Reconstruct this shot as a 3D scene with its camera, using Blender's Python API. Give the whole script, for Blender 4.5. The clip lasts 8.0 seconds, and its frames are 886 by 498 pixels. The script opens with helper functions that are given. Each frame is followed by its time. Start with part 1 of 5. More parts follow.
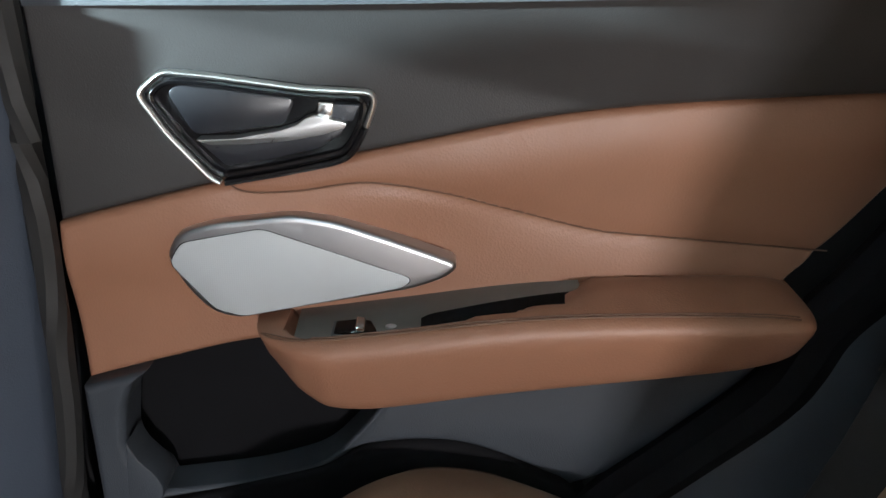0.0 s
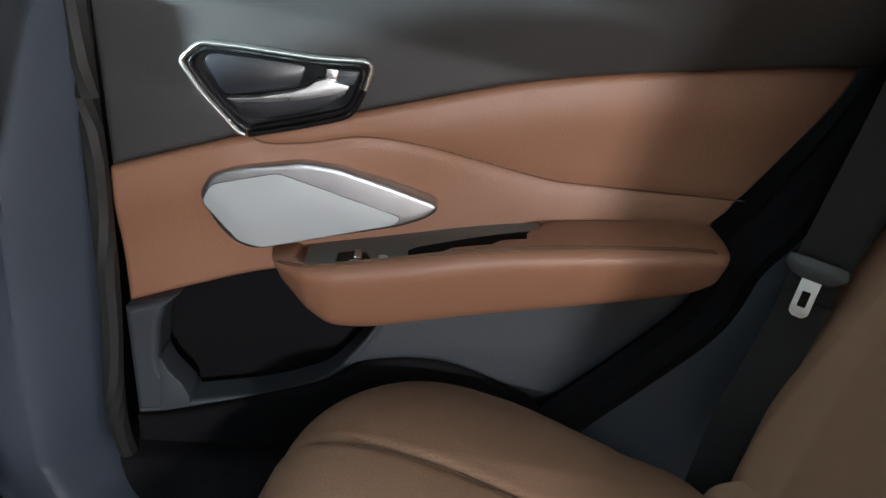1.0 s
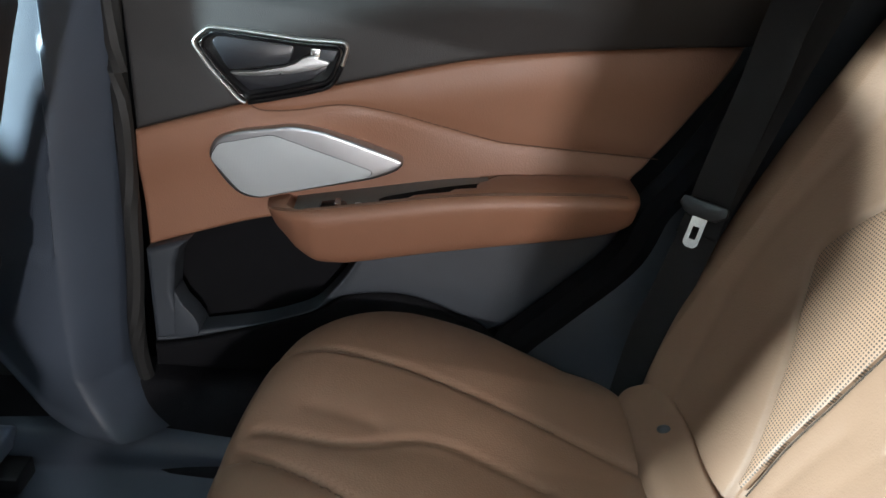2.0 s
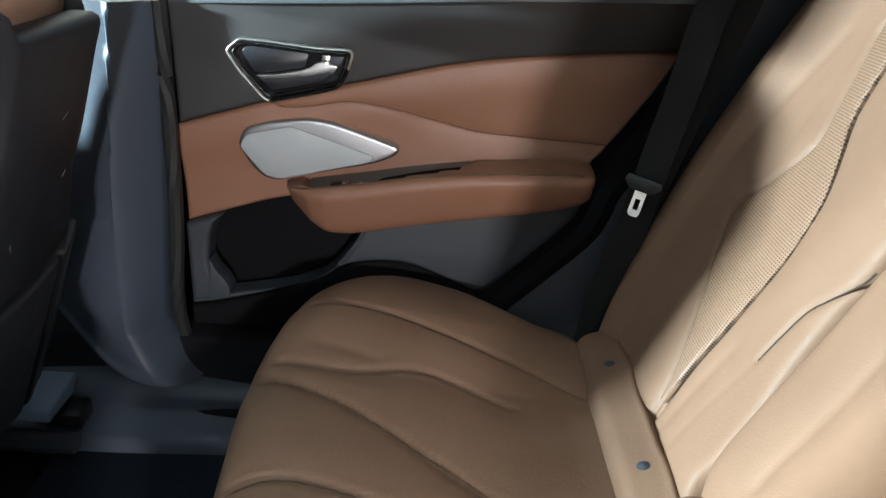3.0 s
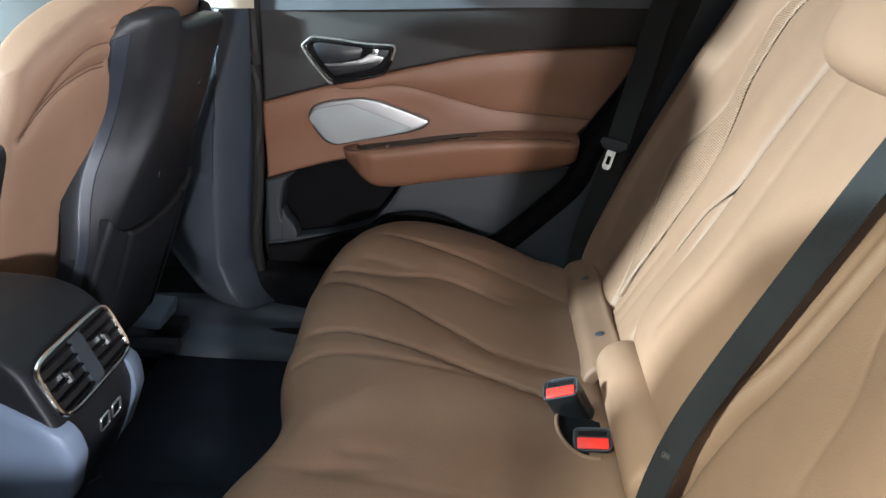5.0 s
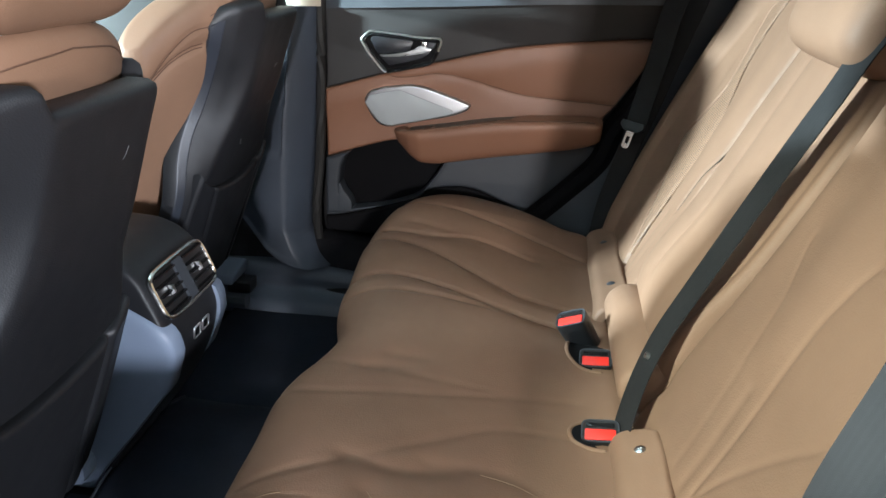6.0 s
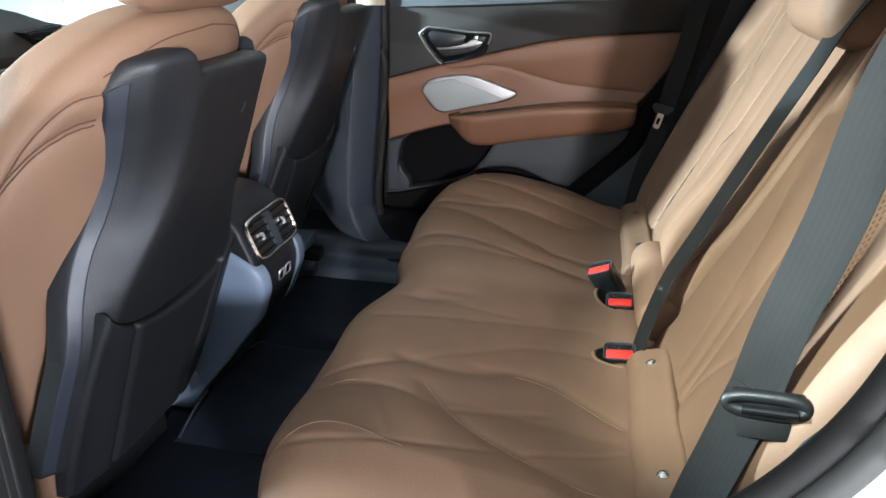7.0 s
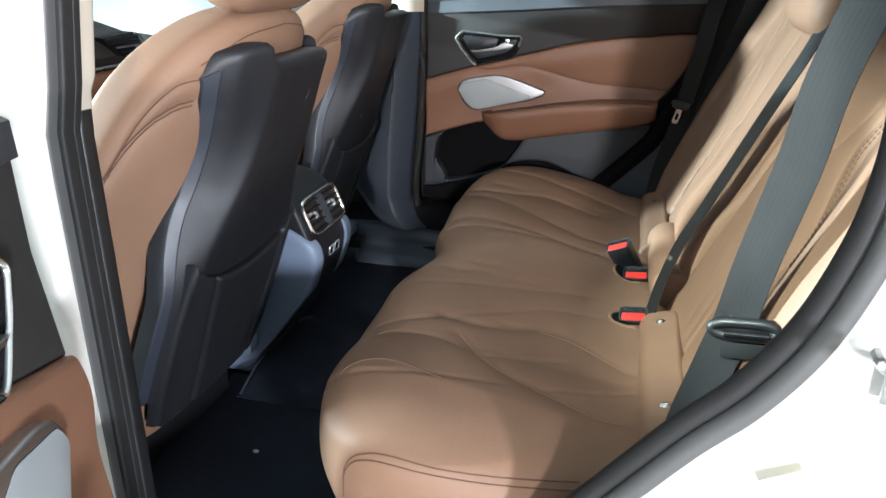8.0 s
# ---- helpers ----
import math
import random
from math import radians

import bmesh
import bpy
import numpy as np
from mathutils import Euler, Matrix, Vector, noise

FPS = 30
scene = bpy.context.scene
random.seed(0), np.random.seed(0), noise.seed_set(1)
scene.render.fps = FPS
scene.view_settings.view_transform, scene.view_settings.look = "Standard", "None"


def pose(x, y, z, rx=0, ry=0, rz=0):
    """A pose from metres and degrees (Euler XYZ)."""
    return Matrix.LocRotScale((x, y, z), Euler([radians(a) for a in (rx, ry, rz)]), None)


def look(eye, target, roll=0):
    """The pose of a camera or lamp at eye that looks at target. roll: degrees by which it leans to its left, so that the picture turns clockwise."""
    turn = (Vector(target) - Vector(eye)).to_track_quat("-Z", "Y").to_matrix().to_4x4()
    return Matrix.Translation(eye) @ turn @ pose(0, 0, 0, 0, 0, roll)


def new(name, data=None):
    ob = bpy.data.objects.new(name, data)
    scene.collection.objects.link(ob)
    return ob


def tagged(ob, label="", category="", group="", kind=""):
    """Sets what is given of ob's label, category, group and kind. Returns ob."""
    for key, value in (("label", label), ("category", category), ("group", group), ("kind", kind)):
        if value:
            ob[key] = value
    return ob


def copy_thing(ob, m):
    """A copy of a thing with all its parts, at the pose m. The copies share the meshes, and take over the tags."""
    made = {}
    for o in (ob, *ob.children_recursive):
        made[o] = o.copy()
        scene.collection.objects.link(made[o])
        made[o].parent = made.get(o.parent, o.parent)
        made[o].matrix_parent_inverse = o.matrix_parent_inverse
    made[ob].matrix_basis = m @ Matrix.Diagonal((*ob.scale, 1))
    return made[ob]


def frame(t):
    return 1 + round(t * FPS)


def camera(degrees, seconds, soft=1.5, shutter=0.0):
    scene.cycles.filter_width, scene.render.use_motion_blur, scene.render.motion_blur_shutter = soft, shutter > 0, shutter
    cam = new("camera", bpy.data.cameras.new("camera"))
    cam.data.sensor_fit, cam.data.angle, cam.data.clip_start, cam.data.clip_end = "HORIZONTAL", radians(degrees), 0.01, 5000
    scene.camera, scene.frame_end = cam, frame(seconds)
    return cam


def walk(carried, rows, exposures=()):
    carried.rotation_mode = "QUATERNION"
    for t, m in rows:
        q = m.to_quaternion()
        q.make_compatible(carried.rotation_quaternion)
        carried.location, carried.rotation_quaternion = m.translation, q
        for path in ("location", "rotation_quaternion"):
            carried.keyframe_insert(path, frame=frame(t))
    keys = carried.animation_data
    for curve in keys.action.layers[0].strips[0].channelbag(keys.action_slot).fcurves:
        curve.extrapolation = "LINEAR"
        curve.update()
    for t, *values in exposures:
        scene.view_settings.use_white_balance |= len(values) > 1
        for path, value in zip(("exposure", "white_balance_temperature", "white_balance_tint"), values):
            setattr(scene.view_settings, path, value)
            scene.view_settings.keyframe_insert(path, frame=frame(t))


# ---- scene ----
from mathutils.bvhtree import BVHTree

cam = camera(62.4, 8.0)
PATH = [
    (0, (0.018, 0.123, 0.985), (0.081, 1.936, 0.143), 3.6),
    (0.5, (0.026, 0.056, 0.992), (0.085, 1.865, 0.141), 4.2),
    (1, (0.031, -0.023, 0.999), (0.103, 1.779, 0.136), 4.6),
    (1.5, (0.054, -0.112, 1.004), (0.131, 1.688, 0.135), 4.7),
    (3, (0.116, -0.403, 1.056), (0.139, 1.405, 0.201), 3.8),
    (3.5, (0.138, -0.498, 1.068), (0.137, 1.314, 0.22), 3.6),
    (4, (0.15, -0.577, 1.071), (0.135, 1.241, 0.238), 3.5),
    (4.5, (0.155, -0.672, 1.068), (0.113, 1.155, 0.254), 3.3),
    (6, (0.204, -0.996, 1.047), (-0.012, 0.838, 0.279), 2.9),
    (6.5, (0.246, -1.106, 1.042), (-0.065, 0.718, 0.283), 2.3),
    (7, (0.245, -1.21, 1.034), (-0.112, 0.609, 0.284), 1.9),
    (7.5, (0.254, -1.299, 1.034), (-0.143, 0.517, 0.296), 1.7),
    (8, (0.276, -1.373, 1.031), (-0.168, 0.437, 0.304), 1.3),
]
EXPOSURES = [(0.0, 0.66), (1.5, 0.46), (3.0, 0.26), (8.0, 0.28)]
walk(cam, [(t, look(eye, target, roll)) for t, eye, target, roll in PATH], EXPOSURES)

# ---- light: unseen lamps added round the car to light its cabin ----
world = bpy.data.worlds.new("world")
scene.world = world
world.use_nodes = True
world.node_tree.nodes["Background"].inputs["Color"].default_value = (0.62, 0.72, 0.9, 1)
world.node_tree.nodes["Background"].inputs["Strength"].default_value = 0.012
CEILING_Z = 3.1
COOL, KEY_TINT, BLUE = (0.98, 0.94, 0.94), (0.70, 0.92, 1.0), (0.84, 0.89, 1.0)
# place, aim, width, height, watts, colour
LAMPS = [((-3.1, -0.75, 1.285), (0.5, -0.25, 0.75), 0.24, 0.12, 550, KEY_TINT), ((1.14, -5.6, 1.42), (0.1, 0.7, 0.8), 0.22, 0.3, 205, COOL),
         ((-0.6, -3.0, 3.04), (-0.6, -3.0, 0.0), 1.6, 0.3, 9, COOL), ((-0.4, 3.0, 3.04), (-0.4, 3.0, 0.0), 2.0, 0.3, 10, COOL), ((3.6, -4.9, 1.2), (-0.3, -0.2, 0.6), 0.5, 0.5, 430, BLUE)]


def added_lamp(at, aim, sx, sy, watts, colour):
    data = bpy.data.lights.new("added_lamp", "AREA")
    data.shape, data.size, data.size_y, data.energy = "RECTANGLE", sx, sy, watts
    data.color = colour
    ob = new("added_lamp_light", data)
    ob.matrix_basis = look(at, aim)


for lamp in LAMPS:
    added_lamp(*lamp)
# an unseen narrow spot, added to brighten the near backrest
SPOT_AT, SPOT_AIM = (-1.6, -2.9, 2.8), (0.46, -0.28, 0.66)
spot = bpy.data.lights.new("added_spot", "SPOT")
spot.energy, spot.color, spot.spot_size, spot.spot_blend, spot.shadow_soft_size = 1360, (0.84, 1.0, 0.92), radians(9.5), 0.7, 0.03
new("added_spot_light", spot).matrix_basis = look(SPOT_AT, SPOT_AIM)


# ---- materials ----
def material(name, base, rough=0.6, metal=0.0, vary=0.12, scale=6.0, bump=0.15, grain=900.0, grain_kind="VORONOI", spec=0.5, rough_vary=0.08, coat=0.0):
    m = bpy.data.materials.new(name)
    m.use_nodes = True
    nt = m.node_tree
    bs = nt.nodes["Principled BSDF"]
    bs.inputs["Roughness"].default_value = rough
    bs.inputs["Metallic"].default_value = metal
    bs.inputs["Specular IOR Level"].default_value = spec
    bs.inputs["Coat Weight"].default_value = coat
    co = nt.nodes.new("ShaderNodeTexCoord")
    big = nt.nodes.new("ShaderNodeTexNoise")
    big.inputs["Scale"].default_value, big.inputs["Detail"].default_value = scale, 5
    nt.links.new(co.outputs["Object"], big.inputs["Vector"])
    ramp = nt.nodes.new("ShaderNodeValToRGB")
    lo = [c * (1 - vary) for c in base]
    hi = [min(1, c * (1 + vary)) for c in base]
    ramp.color_ramp.elements[0].position, ramp.color_ramp.elements[1].position = 0.3, 0.7
    ramp.color_ramp.elements[0].color, ramp.color_ramp.elements[1].color = (*lo, 1), (*hi, 1)
    nt.links.new(big.outputs["Fac"], ramp.inputs["Fac"])
    nt.links.new(ramp.outputs["Color"], bs.inputs["Base Color"])
    mr = nt.nodes.new("ShaderNodeMapRange")
    mr.inputs["To Min"].default_value, mr.inputs["To Max"].default_value = max(0.02, rough - rough_vary), min(1, rough + rough_vary)
    fine = nt.nodes.new("ShaderNodeTexNoise")
    fine.inputs["Scale"].default_value, fine.inputs["Detail"].default_value = scale * 9, 4
    nt.links.new(co.outputs["Object"], fine.inputs["Vector"])
    nt.links.new(fine.outputs["Fac"], mr.inputs["Value"])
    nt.links.new(mr.outputs["Result"], bs.inputs["Roughness"])
    if bump:
        if grain_kind == "VORONOI":
            gr = nt.nodes.new("ShaderNodeTexVoronoi")
            out = gr.outputs["Distance"]
        else:
            gr = nt.nodes.new("ShaderNodeTexNoise")
            out = gr.outputs["Fac"]
        gr.inputs["Scale"].default_value = grain
        nt.links.new(co.outputs["Object"], gr.inputs["Vector"])
        bp = nt.nodes.new("ShaderNodeBump")
        bp.inputs["Strength"].default_value, bp.inputs["Distance"].default_value = bump, 0.0008
        nt.links.new(out, bp.inputs["Height"])
        nt.links.new(bp.outputs["Normal"], bs.inputs["Normal"])
    return m


LEATHER = material("tan_leather", (0.206, 0.117, 0.074), 0.60, vary=0.13, scale=4.5, bump=0.18, grain=420, spec=0.32)
DOOR_LEATHER = material("saddle_brown_leather", (0.225, 0.106, 0.063), 0.5, vary=0.08, scale=4, bump=0.22, grain=450)
SOFT_BLACK = material("soft_black_trim", (0.035, 0.034, 0.034), 0.50, vary=0.15, scale=5, bump=0.16, grain=620, spec=0.38)
GREY_TRIM = material("dark_grey_plastic", (0.035, 0.041, 0.050), 0.5, vary=0.12, scale=5, bump=0.25, grain=700)
SEAT_PANEL = material("black_seat_panel", (0.0112, 0.0118, 0.0140), 0.48, vary=0.15, scale=4, bump=0.2, grain=600, spec=0.4)
MAT = material("mat_carpet", (0.008, 0.012, 0.021), 0.8, vary=0.25, scale=14, bump=1.0, grain=600, grain_kind="NOISE", spec=0.3)
# The blue of the next two plastics partly carries cool door-side light.
SIDE_TRIM = material("blue_grey_plastic", (0.15, 0.185, 0.25), 0.40, vary=0.08, scale=5, bump=0.2, grain=700)
PILLAR_TRIM = material("grey_pillar_plastic", (0.055, 0.068, 0.092), 0.45, vary=0.1, scale=5, bump=0.2, grain=700)
# Seat panel colour lifted and blued for the light on its flanges.
LIT_FLANGE = material("lit_flange_blue_grey", (0.020, 0.024, 0.033), 0.42, vary=0.1, scale=5, bump=0.15, grain=700)
SCUFF = material("pale_scuff", (0.10, 0.10, 0.10), 0.8, vary=0.3, scale=60, bump=0)
BRASS = material("brass_clip", (0.55, 0.38, 0.14), 0.4, 1.0, vary=0.1, scale=20, bump=0)
PLATE = material("warm_grey_plastic", (0.11, 0.105, 0.095), 0.45, vary=0.08, scale=8, bump=0.15, grain=700)
LEVER_FACE = material("dark_lever_face", (0.016, 0.017, 0.021), 0.3, vary=0.1, bump=0)
BLACK = material("black_plastic", (0.012, 0.012, 0.013), 0.4, vary=0.1, bump=0.1)
GLOSS_BLACK = material("gloss_black", (0.008, 0.008, 0.009), 0.12, vary=0.1, bump=0)
CARPET = material("black_carpet", (0.012, 0.012, 0.014), 0.95, vary=0.3, scale=30, bump=1.0, grain=700, grain_kind="NOISE", spec=0.1)
RUBBER = material("rubber_seal", (0.012, 0.0118, 0.0118), 0.65, vary=0.15, scale=8, bump=0.1)
# Paler than the rubber: glare off the white paint as colour.
SEAL_GLARE = material("seal_glare_grey", (0.085, 0.085, 0.083), 0.5, vary=0.1, scale=8, bump=0.05)
SURROUND = material("satin_grey_surround", (0.42, 0.42, 0.43), 0.36, 1.0, vary=0.05, scale=10, bump=0)
SATIN = material("satin_silver", (0.62, 0.62, 0.62), 0.3, 1.0, vary=0.05, scale=10, bump=0.05)
BEZEL = material("brushed_bezel", (0.85, 0.84, 0.82), 0.34, 1.0, vary=0.05, bump=0)
CHROME = material("polished_metal", (0.82, 0.81, 0.79), 0.2, 1.0, vary=0.04, bump=0)
WEB = material("belt_webbing", (0.0165, 0.0160, 0.0162), 0.72, vary=0.12, scale=12, bump=0.12, grain=1500, spec=0.18)
PAINT = material("white_car_paint", (0.74, 0.71, 0.65), 0.28, vary=0.02, scale=2, bump=0, coat=0.6)
MINT = material("mint_white_paint", (0.60, 0.70, 0.64), 0.3, vary=0.02, scale=2, bump=0, coat=0.5)
BEIGE = material("beige_pillar_trim", (0.52, 0.45, 0.36), 0.7, vary=0.05, bump=0.2, grain=500)
# Near black: puts the shade of recesses and gaps into the colour.
SHADE_BLACK = material("shade_black", (0.006, 0.006, 0.007), 0.95, vary=0.2, bump=0.3, grain=900, grain_kind="NOISE", spec=0.1)
DARK_RED = material("dark_red_mark", (0.25, 0.02, 0.015), 0.4, vary=0.05, bump=0)
RED = material("red_button", (0.75, 0.03, 0.02), 0.35, vary=0.05, bump=0)
WALL = material("painted_wall", (0.42, 0.45, 0.46), 0.8, vary=0.05, scale=1.5, bump=0.1, grain=150, grain_kind="NOISE")
FLOOR = material("showroom_floor_tile", (0.22, 0.22, 0.22), 0.35, vary=0.08, scale=1.2, bump=0.05, grain=40, grain_kind="NOISE")
DARK_SEAM_CREASE = material("dark_seam_and_crease", (0.035, 0.02, 0.012), 0.8, vary=0.1, bump=0)
THREAD = material("seam_thread", (0.10, 0.05, 0.03), 0.7, vary=0.1, bump=0)
PALE_THREAD = material("pale_thread", (0.30, 0.20, 0.12), 0.7, vary=0.1, bump=0)
HEADLINER = material("grey_headliner", (0.55, 0.53, 0.49), 0.95, vary=0.06, scale=20, bump=0.4, grain=600, grain_kind="NOISE")


def grille_material():
    m = material("perforated_speaker_mesh", (0.34, 0.36, 0.37), 0.6, 0.15, vary=0.04, bump=0)
    nt = m.node_tree
    bs = nt.nodes["Principled BSDF"]
    co = nt.nodes.new("ShaderNodeTexCoord")
    vo = nt.nodes.new("ShaderNodeTexVoronoi")
    vo.inputs["Scale"].default_value, vo.inputs["Randomness"].default_value = 520, 0.0
    bp = nt.nodes.new("ShaderNodeBump")
    bp.inputs["Strength"].default_value, bp.inputs["Distance"].default_value = 0.22, 0.001
    nt.links.new(co.outputs["Object"], vo.inputs["Vector"])
    nt.links.new(vo.outputs["Distance"], bp.inputs["Height"])
    nt.links.new(bp.outputs["Normal"], bs.inputs["Normal"])
    return m


GRILLE = grille_material()


def perforated_leather():
    m = material("perforated_leather", (0.265, 0.150, 0.092), 0.55, vary=0.05, scale=4, bump=0)
    nt = m.node_tree
    bs = nt.nodes["Principled BSDF"]
    co = nt.nodes.new("ShaderNodeTexCoord")
    sep = nt.nodes.new("ShaderNodeSeparateXYZ")
    com = nt.nodes.new("ShaderNodeCombineXYZ")
    nt.links.new(co.outputs["Object"], sep.inputs["Vector"])
    up = nt.nodes.new("ShaderNodeMath")
    up.operation = "MULTIPLY_ADD"
    up.inputs[1].default_value = 2.27
    nt.links.new(sep.outputs["Z"], up.inputs[0])
    nt.links.new(sep.outputs["X"], up.inputs[2])
    slope = nt.nodes.new("ShaderNodeMath")
    slope.operation = "MULTIPLY"
    slope.inputs[1].default_value = 0.403
    nt.links.new(up.outputs["Value"], slope.inputs[0])
    nt.links.new(sep.outputs["Y"], com.inputs["X"])
    nt.links.new(slope.outputs["Value"], com.inputs["Y"])
    vo = nt.nodes.new("ShaderNodeTexVoronoi")
    vo.voronoi_dimensions = "2D"
    vo.inputs["Scale"].default_value, vo.inputs["Randomness"].default_value = 290, 0.0
    nt.links.new(com.outputs["Vector"], vo.inputs["Vector"])
    lt = nt.nodes.new("ShaderNodeMapRange")
    lt.inputs["From Min"].default_value, lt.inputs["From Max"].default_value = 0.24, 0.36
    nt.links.new(vo.outputs["Distance"], lt.inputs["Value"])
    old = bs.inputs["Base Color"].links[0].from_socket
    mx = nt.nodes.new("ShaderNodeMix")
    mx.data_type = "RGBA"
    mx.inputs["A"].default_value = (0.05, 0.03, 0.02, 1)
    nt.links.new(lt.outputs["Result"], mx.inputs["Factor"])
    nt.links.new(old, mx.inputs["B"])
    nt.links.new(mx.outputs["Result"], bs.inputs["Base Color"])
    bp = nt.nodes.new("ShaderNodeBump")
    bp.inputs["Strength"].default_value, bp.inputs["Distance"].default_value = 0.5, 0.001
    nt.links.new(lt.outputs["Result"], bp.inputs["Height"])
    nt.links.new(bp.outputs["Normal"], bs.inputs["Normal"])
    return m


PERFORATED = perforated_leather()


def glass_material():
    m = bpy.data.materials.new("window_glass")
    m.use_nodes = True
    bs = m.node_tree.nodes["Principled BSDF"]
    bs.inputs["Transmission Weight"].default_value = 1.0
    bs.inputs["Roughness"].default_value = 0.0
    bs.inputs["IOR"].default_value = 1.02
    bs.inputs["Base Color"].default_value = (0.9, 0.95, 0.93, 1)
    return m


GLASS = glass_material()


# ---- shape helpers ----
def raw(name, verts, faces, mat, parent=None, label="", sharp=40):
    me = bpy.data.meshes.new(name)
    me.from_pydata([tuple(map(float, v)) for v in verts], [], faces)
    bm = bmesh.new()
    bm.from_mesh(me)
    bmesh.ops.recalc_face_normals(bm, faces=bm.faces)
    bm.to_mesh(me)
    bm.free()
    me.materials.append(mat)
    me.polygons.foreach_set("use_smooth", [True] * len(me.polygons))
    me.set_sharp_from_angle(angle=radians(sharp))
    ob = new(name, me)
    if parent:
        ob.parent = parent
    if label:
        ob["label"] = label
    return ob


def group_at(name, label, category, group="", kind="", at=(0, 0, 0)):
    ob = new(name)
    ob.location = at
    ob.empty_display_size = 0.05
    return tagged(ob, label, category, group, kind)


def shell(front, back):
    """A closed skin from two equal grids of points, joined round their rims."""
    nu, nv = front.shape[:2]
    verts = np.concatenate([front.reshape(-1, 3), back.reshape(-1, 3)])
    n = nu * nv
    faces = []
    for i in range(nu - 1):
        for j in range(nv - 1):
            a, b, c, d = i * nv + j, i * nv + j + 1, (i + 1) * nv + j + 1, (i + 1) * nv + j
            faces.append((a, b, c, d))
            faces.append((n + d, n + c, n + b, n + a))
    rim = [(i, 0) for i in range(nu)] + [(nu - 1, j) for j in range(1, nv)] + [(i, nv - 1) for i in range(nu - 2, -1, -1)] + [(0, j) for j in range(nv - 2, 0, -1)]
    ids = [i * nv + j for i, j in rim]
    for p, q in zip(ids, ids[1:] + ids[:1]):
        faces.append((p, q, n + q, n + p))
    return verts, faces


def loft(rings, close=True):
    """Rings of equal count, joined in order; the ends are capped."""
    rings = np.asarray(rings, float)
    k, n = rings.shape[:2]
    verts = rings.reshape(-1, 3)
    faces = [(i * n + j, i * n + (j + 1) % n, (i + 1) * n + (j + 1) % n, (i + 1) * n + j) for i in range(k - 1) for j in range(n)]
    if close:
        faces += [tuple(range(n - 1, -1, -1)), tuple(range((k - 1) * n, k * n))]
    return verts, faces


def smooth_line(points, n, closed=False):
    """Catmull-Rom through the points, n samples."""
    p = np.asarray(points, float)
    m = len(p)
    out = []
    segs = m if closed else m - 1
    for t in np.linspace(0, segs, n, endpoint=not closed):
        i = min(int(t), segs - 1)
        f = t - i
        if closed:
            a, b, c, d = p[(i - 1) % m], p[i % m], p[(i + 1) % m], p[(i + 2) % m]
        else:
            b, c = p[i], p[i + 1]
            a = p[i - 1] if i > 0 else 2 * b - c
            d = p[i + 2] if i + 2 < m else 2 * c - b
        out.append(0.5 * (2 * b + (c - a) * f + (2 * a - 5 * b + 4 * c - d) * f * f + (3 * b - a - 3 * c + d) * f ** 3))
    return np.array(out)


def curve(points):
    """A smooth one-valued function through (x, y) points."""
    s = smooth_line(points, 200)
    xs = np.maximum.accumulate(s[:, 0] + np.arange(200) * 1e-9)
    return lambda x: np.interp(x, xs, s[:, 1])


def round_box(cx, cy, hw, hh, n=32, e=5.0):
    """A rounded-rectangle ring in the plane, as n points."""
    a = np.linspace(0, 2 * np.pi, n, endpoint=False) + np.pi / n
    c, s = np.cos(a), np.sin(a)
    return np.stack([cx + hw * np.sign(c) * np.abs(c) ** (2 / e), cy + hh * np.sign(s) * np.abs(s) ** (2 / e)], 1)


def sweep(path, section, closed=False, up=(0, 0, 1)):
    """Rings of a 2D section carried along a path: section x goes sideways, section y goes along up."""
    path = np.asarray(path, float)
    section = np.asarray(section, float)
    up = np.asarray(up, float)
    d = np.gradient(path, axis=0) if not closed else np.roll(path, -1, 0) - np.roll(path, 1, 0)
    rings = []
    for p, t in zip(path, d):
        t = t / (np.linalg.norm(t) + 1e-12)
        side = np.cross(t, up)
        side /= np.linalg.norm(side) + 1e-9
        top = np.cross(side, t)
        rings.append(p + section[:, :1] * side + section[:, 1:] * top)
    rings = np.array(rings)
    if closed:
        rings = np.concatenate([rings, rings[:1]])
        v, f = loft(rings, close=False)
        return v, f
    return loft(rings)


def ring2(r, n=8, r2=None):
    a = np.linspace(0, 2 * np.pi, n, endpoint=False)
    return np.stack([r * np.cos(a), (r2 or r) * np.sin(a)], 1)


def tube(name, path, r, mat, parent=None, label="", closed=False, n=8, up=(0, 0, 1), r2=None, samples=0):
    if samples:
        path = smooth_line(path, samples, closed)
    v, f = sweep(path, ring2(r, n, r2), closed, up)
    return raw(name, v, f, mat, parent, label)


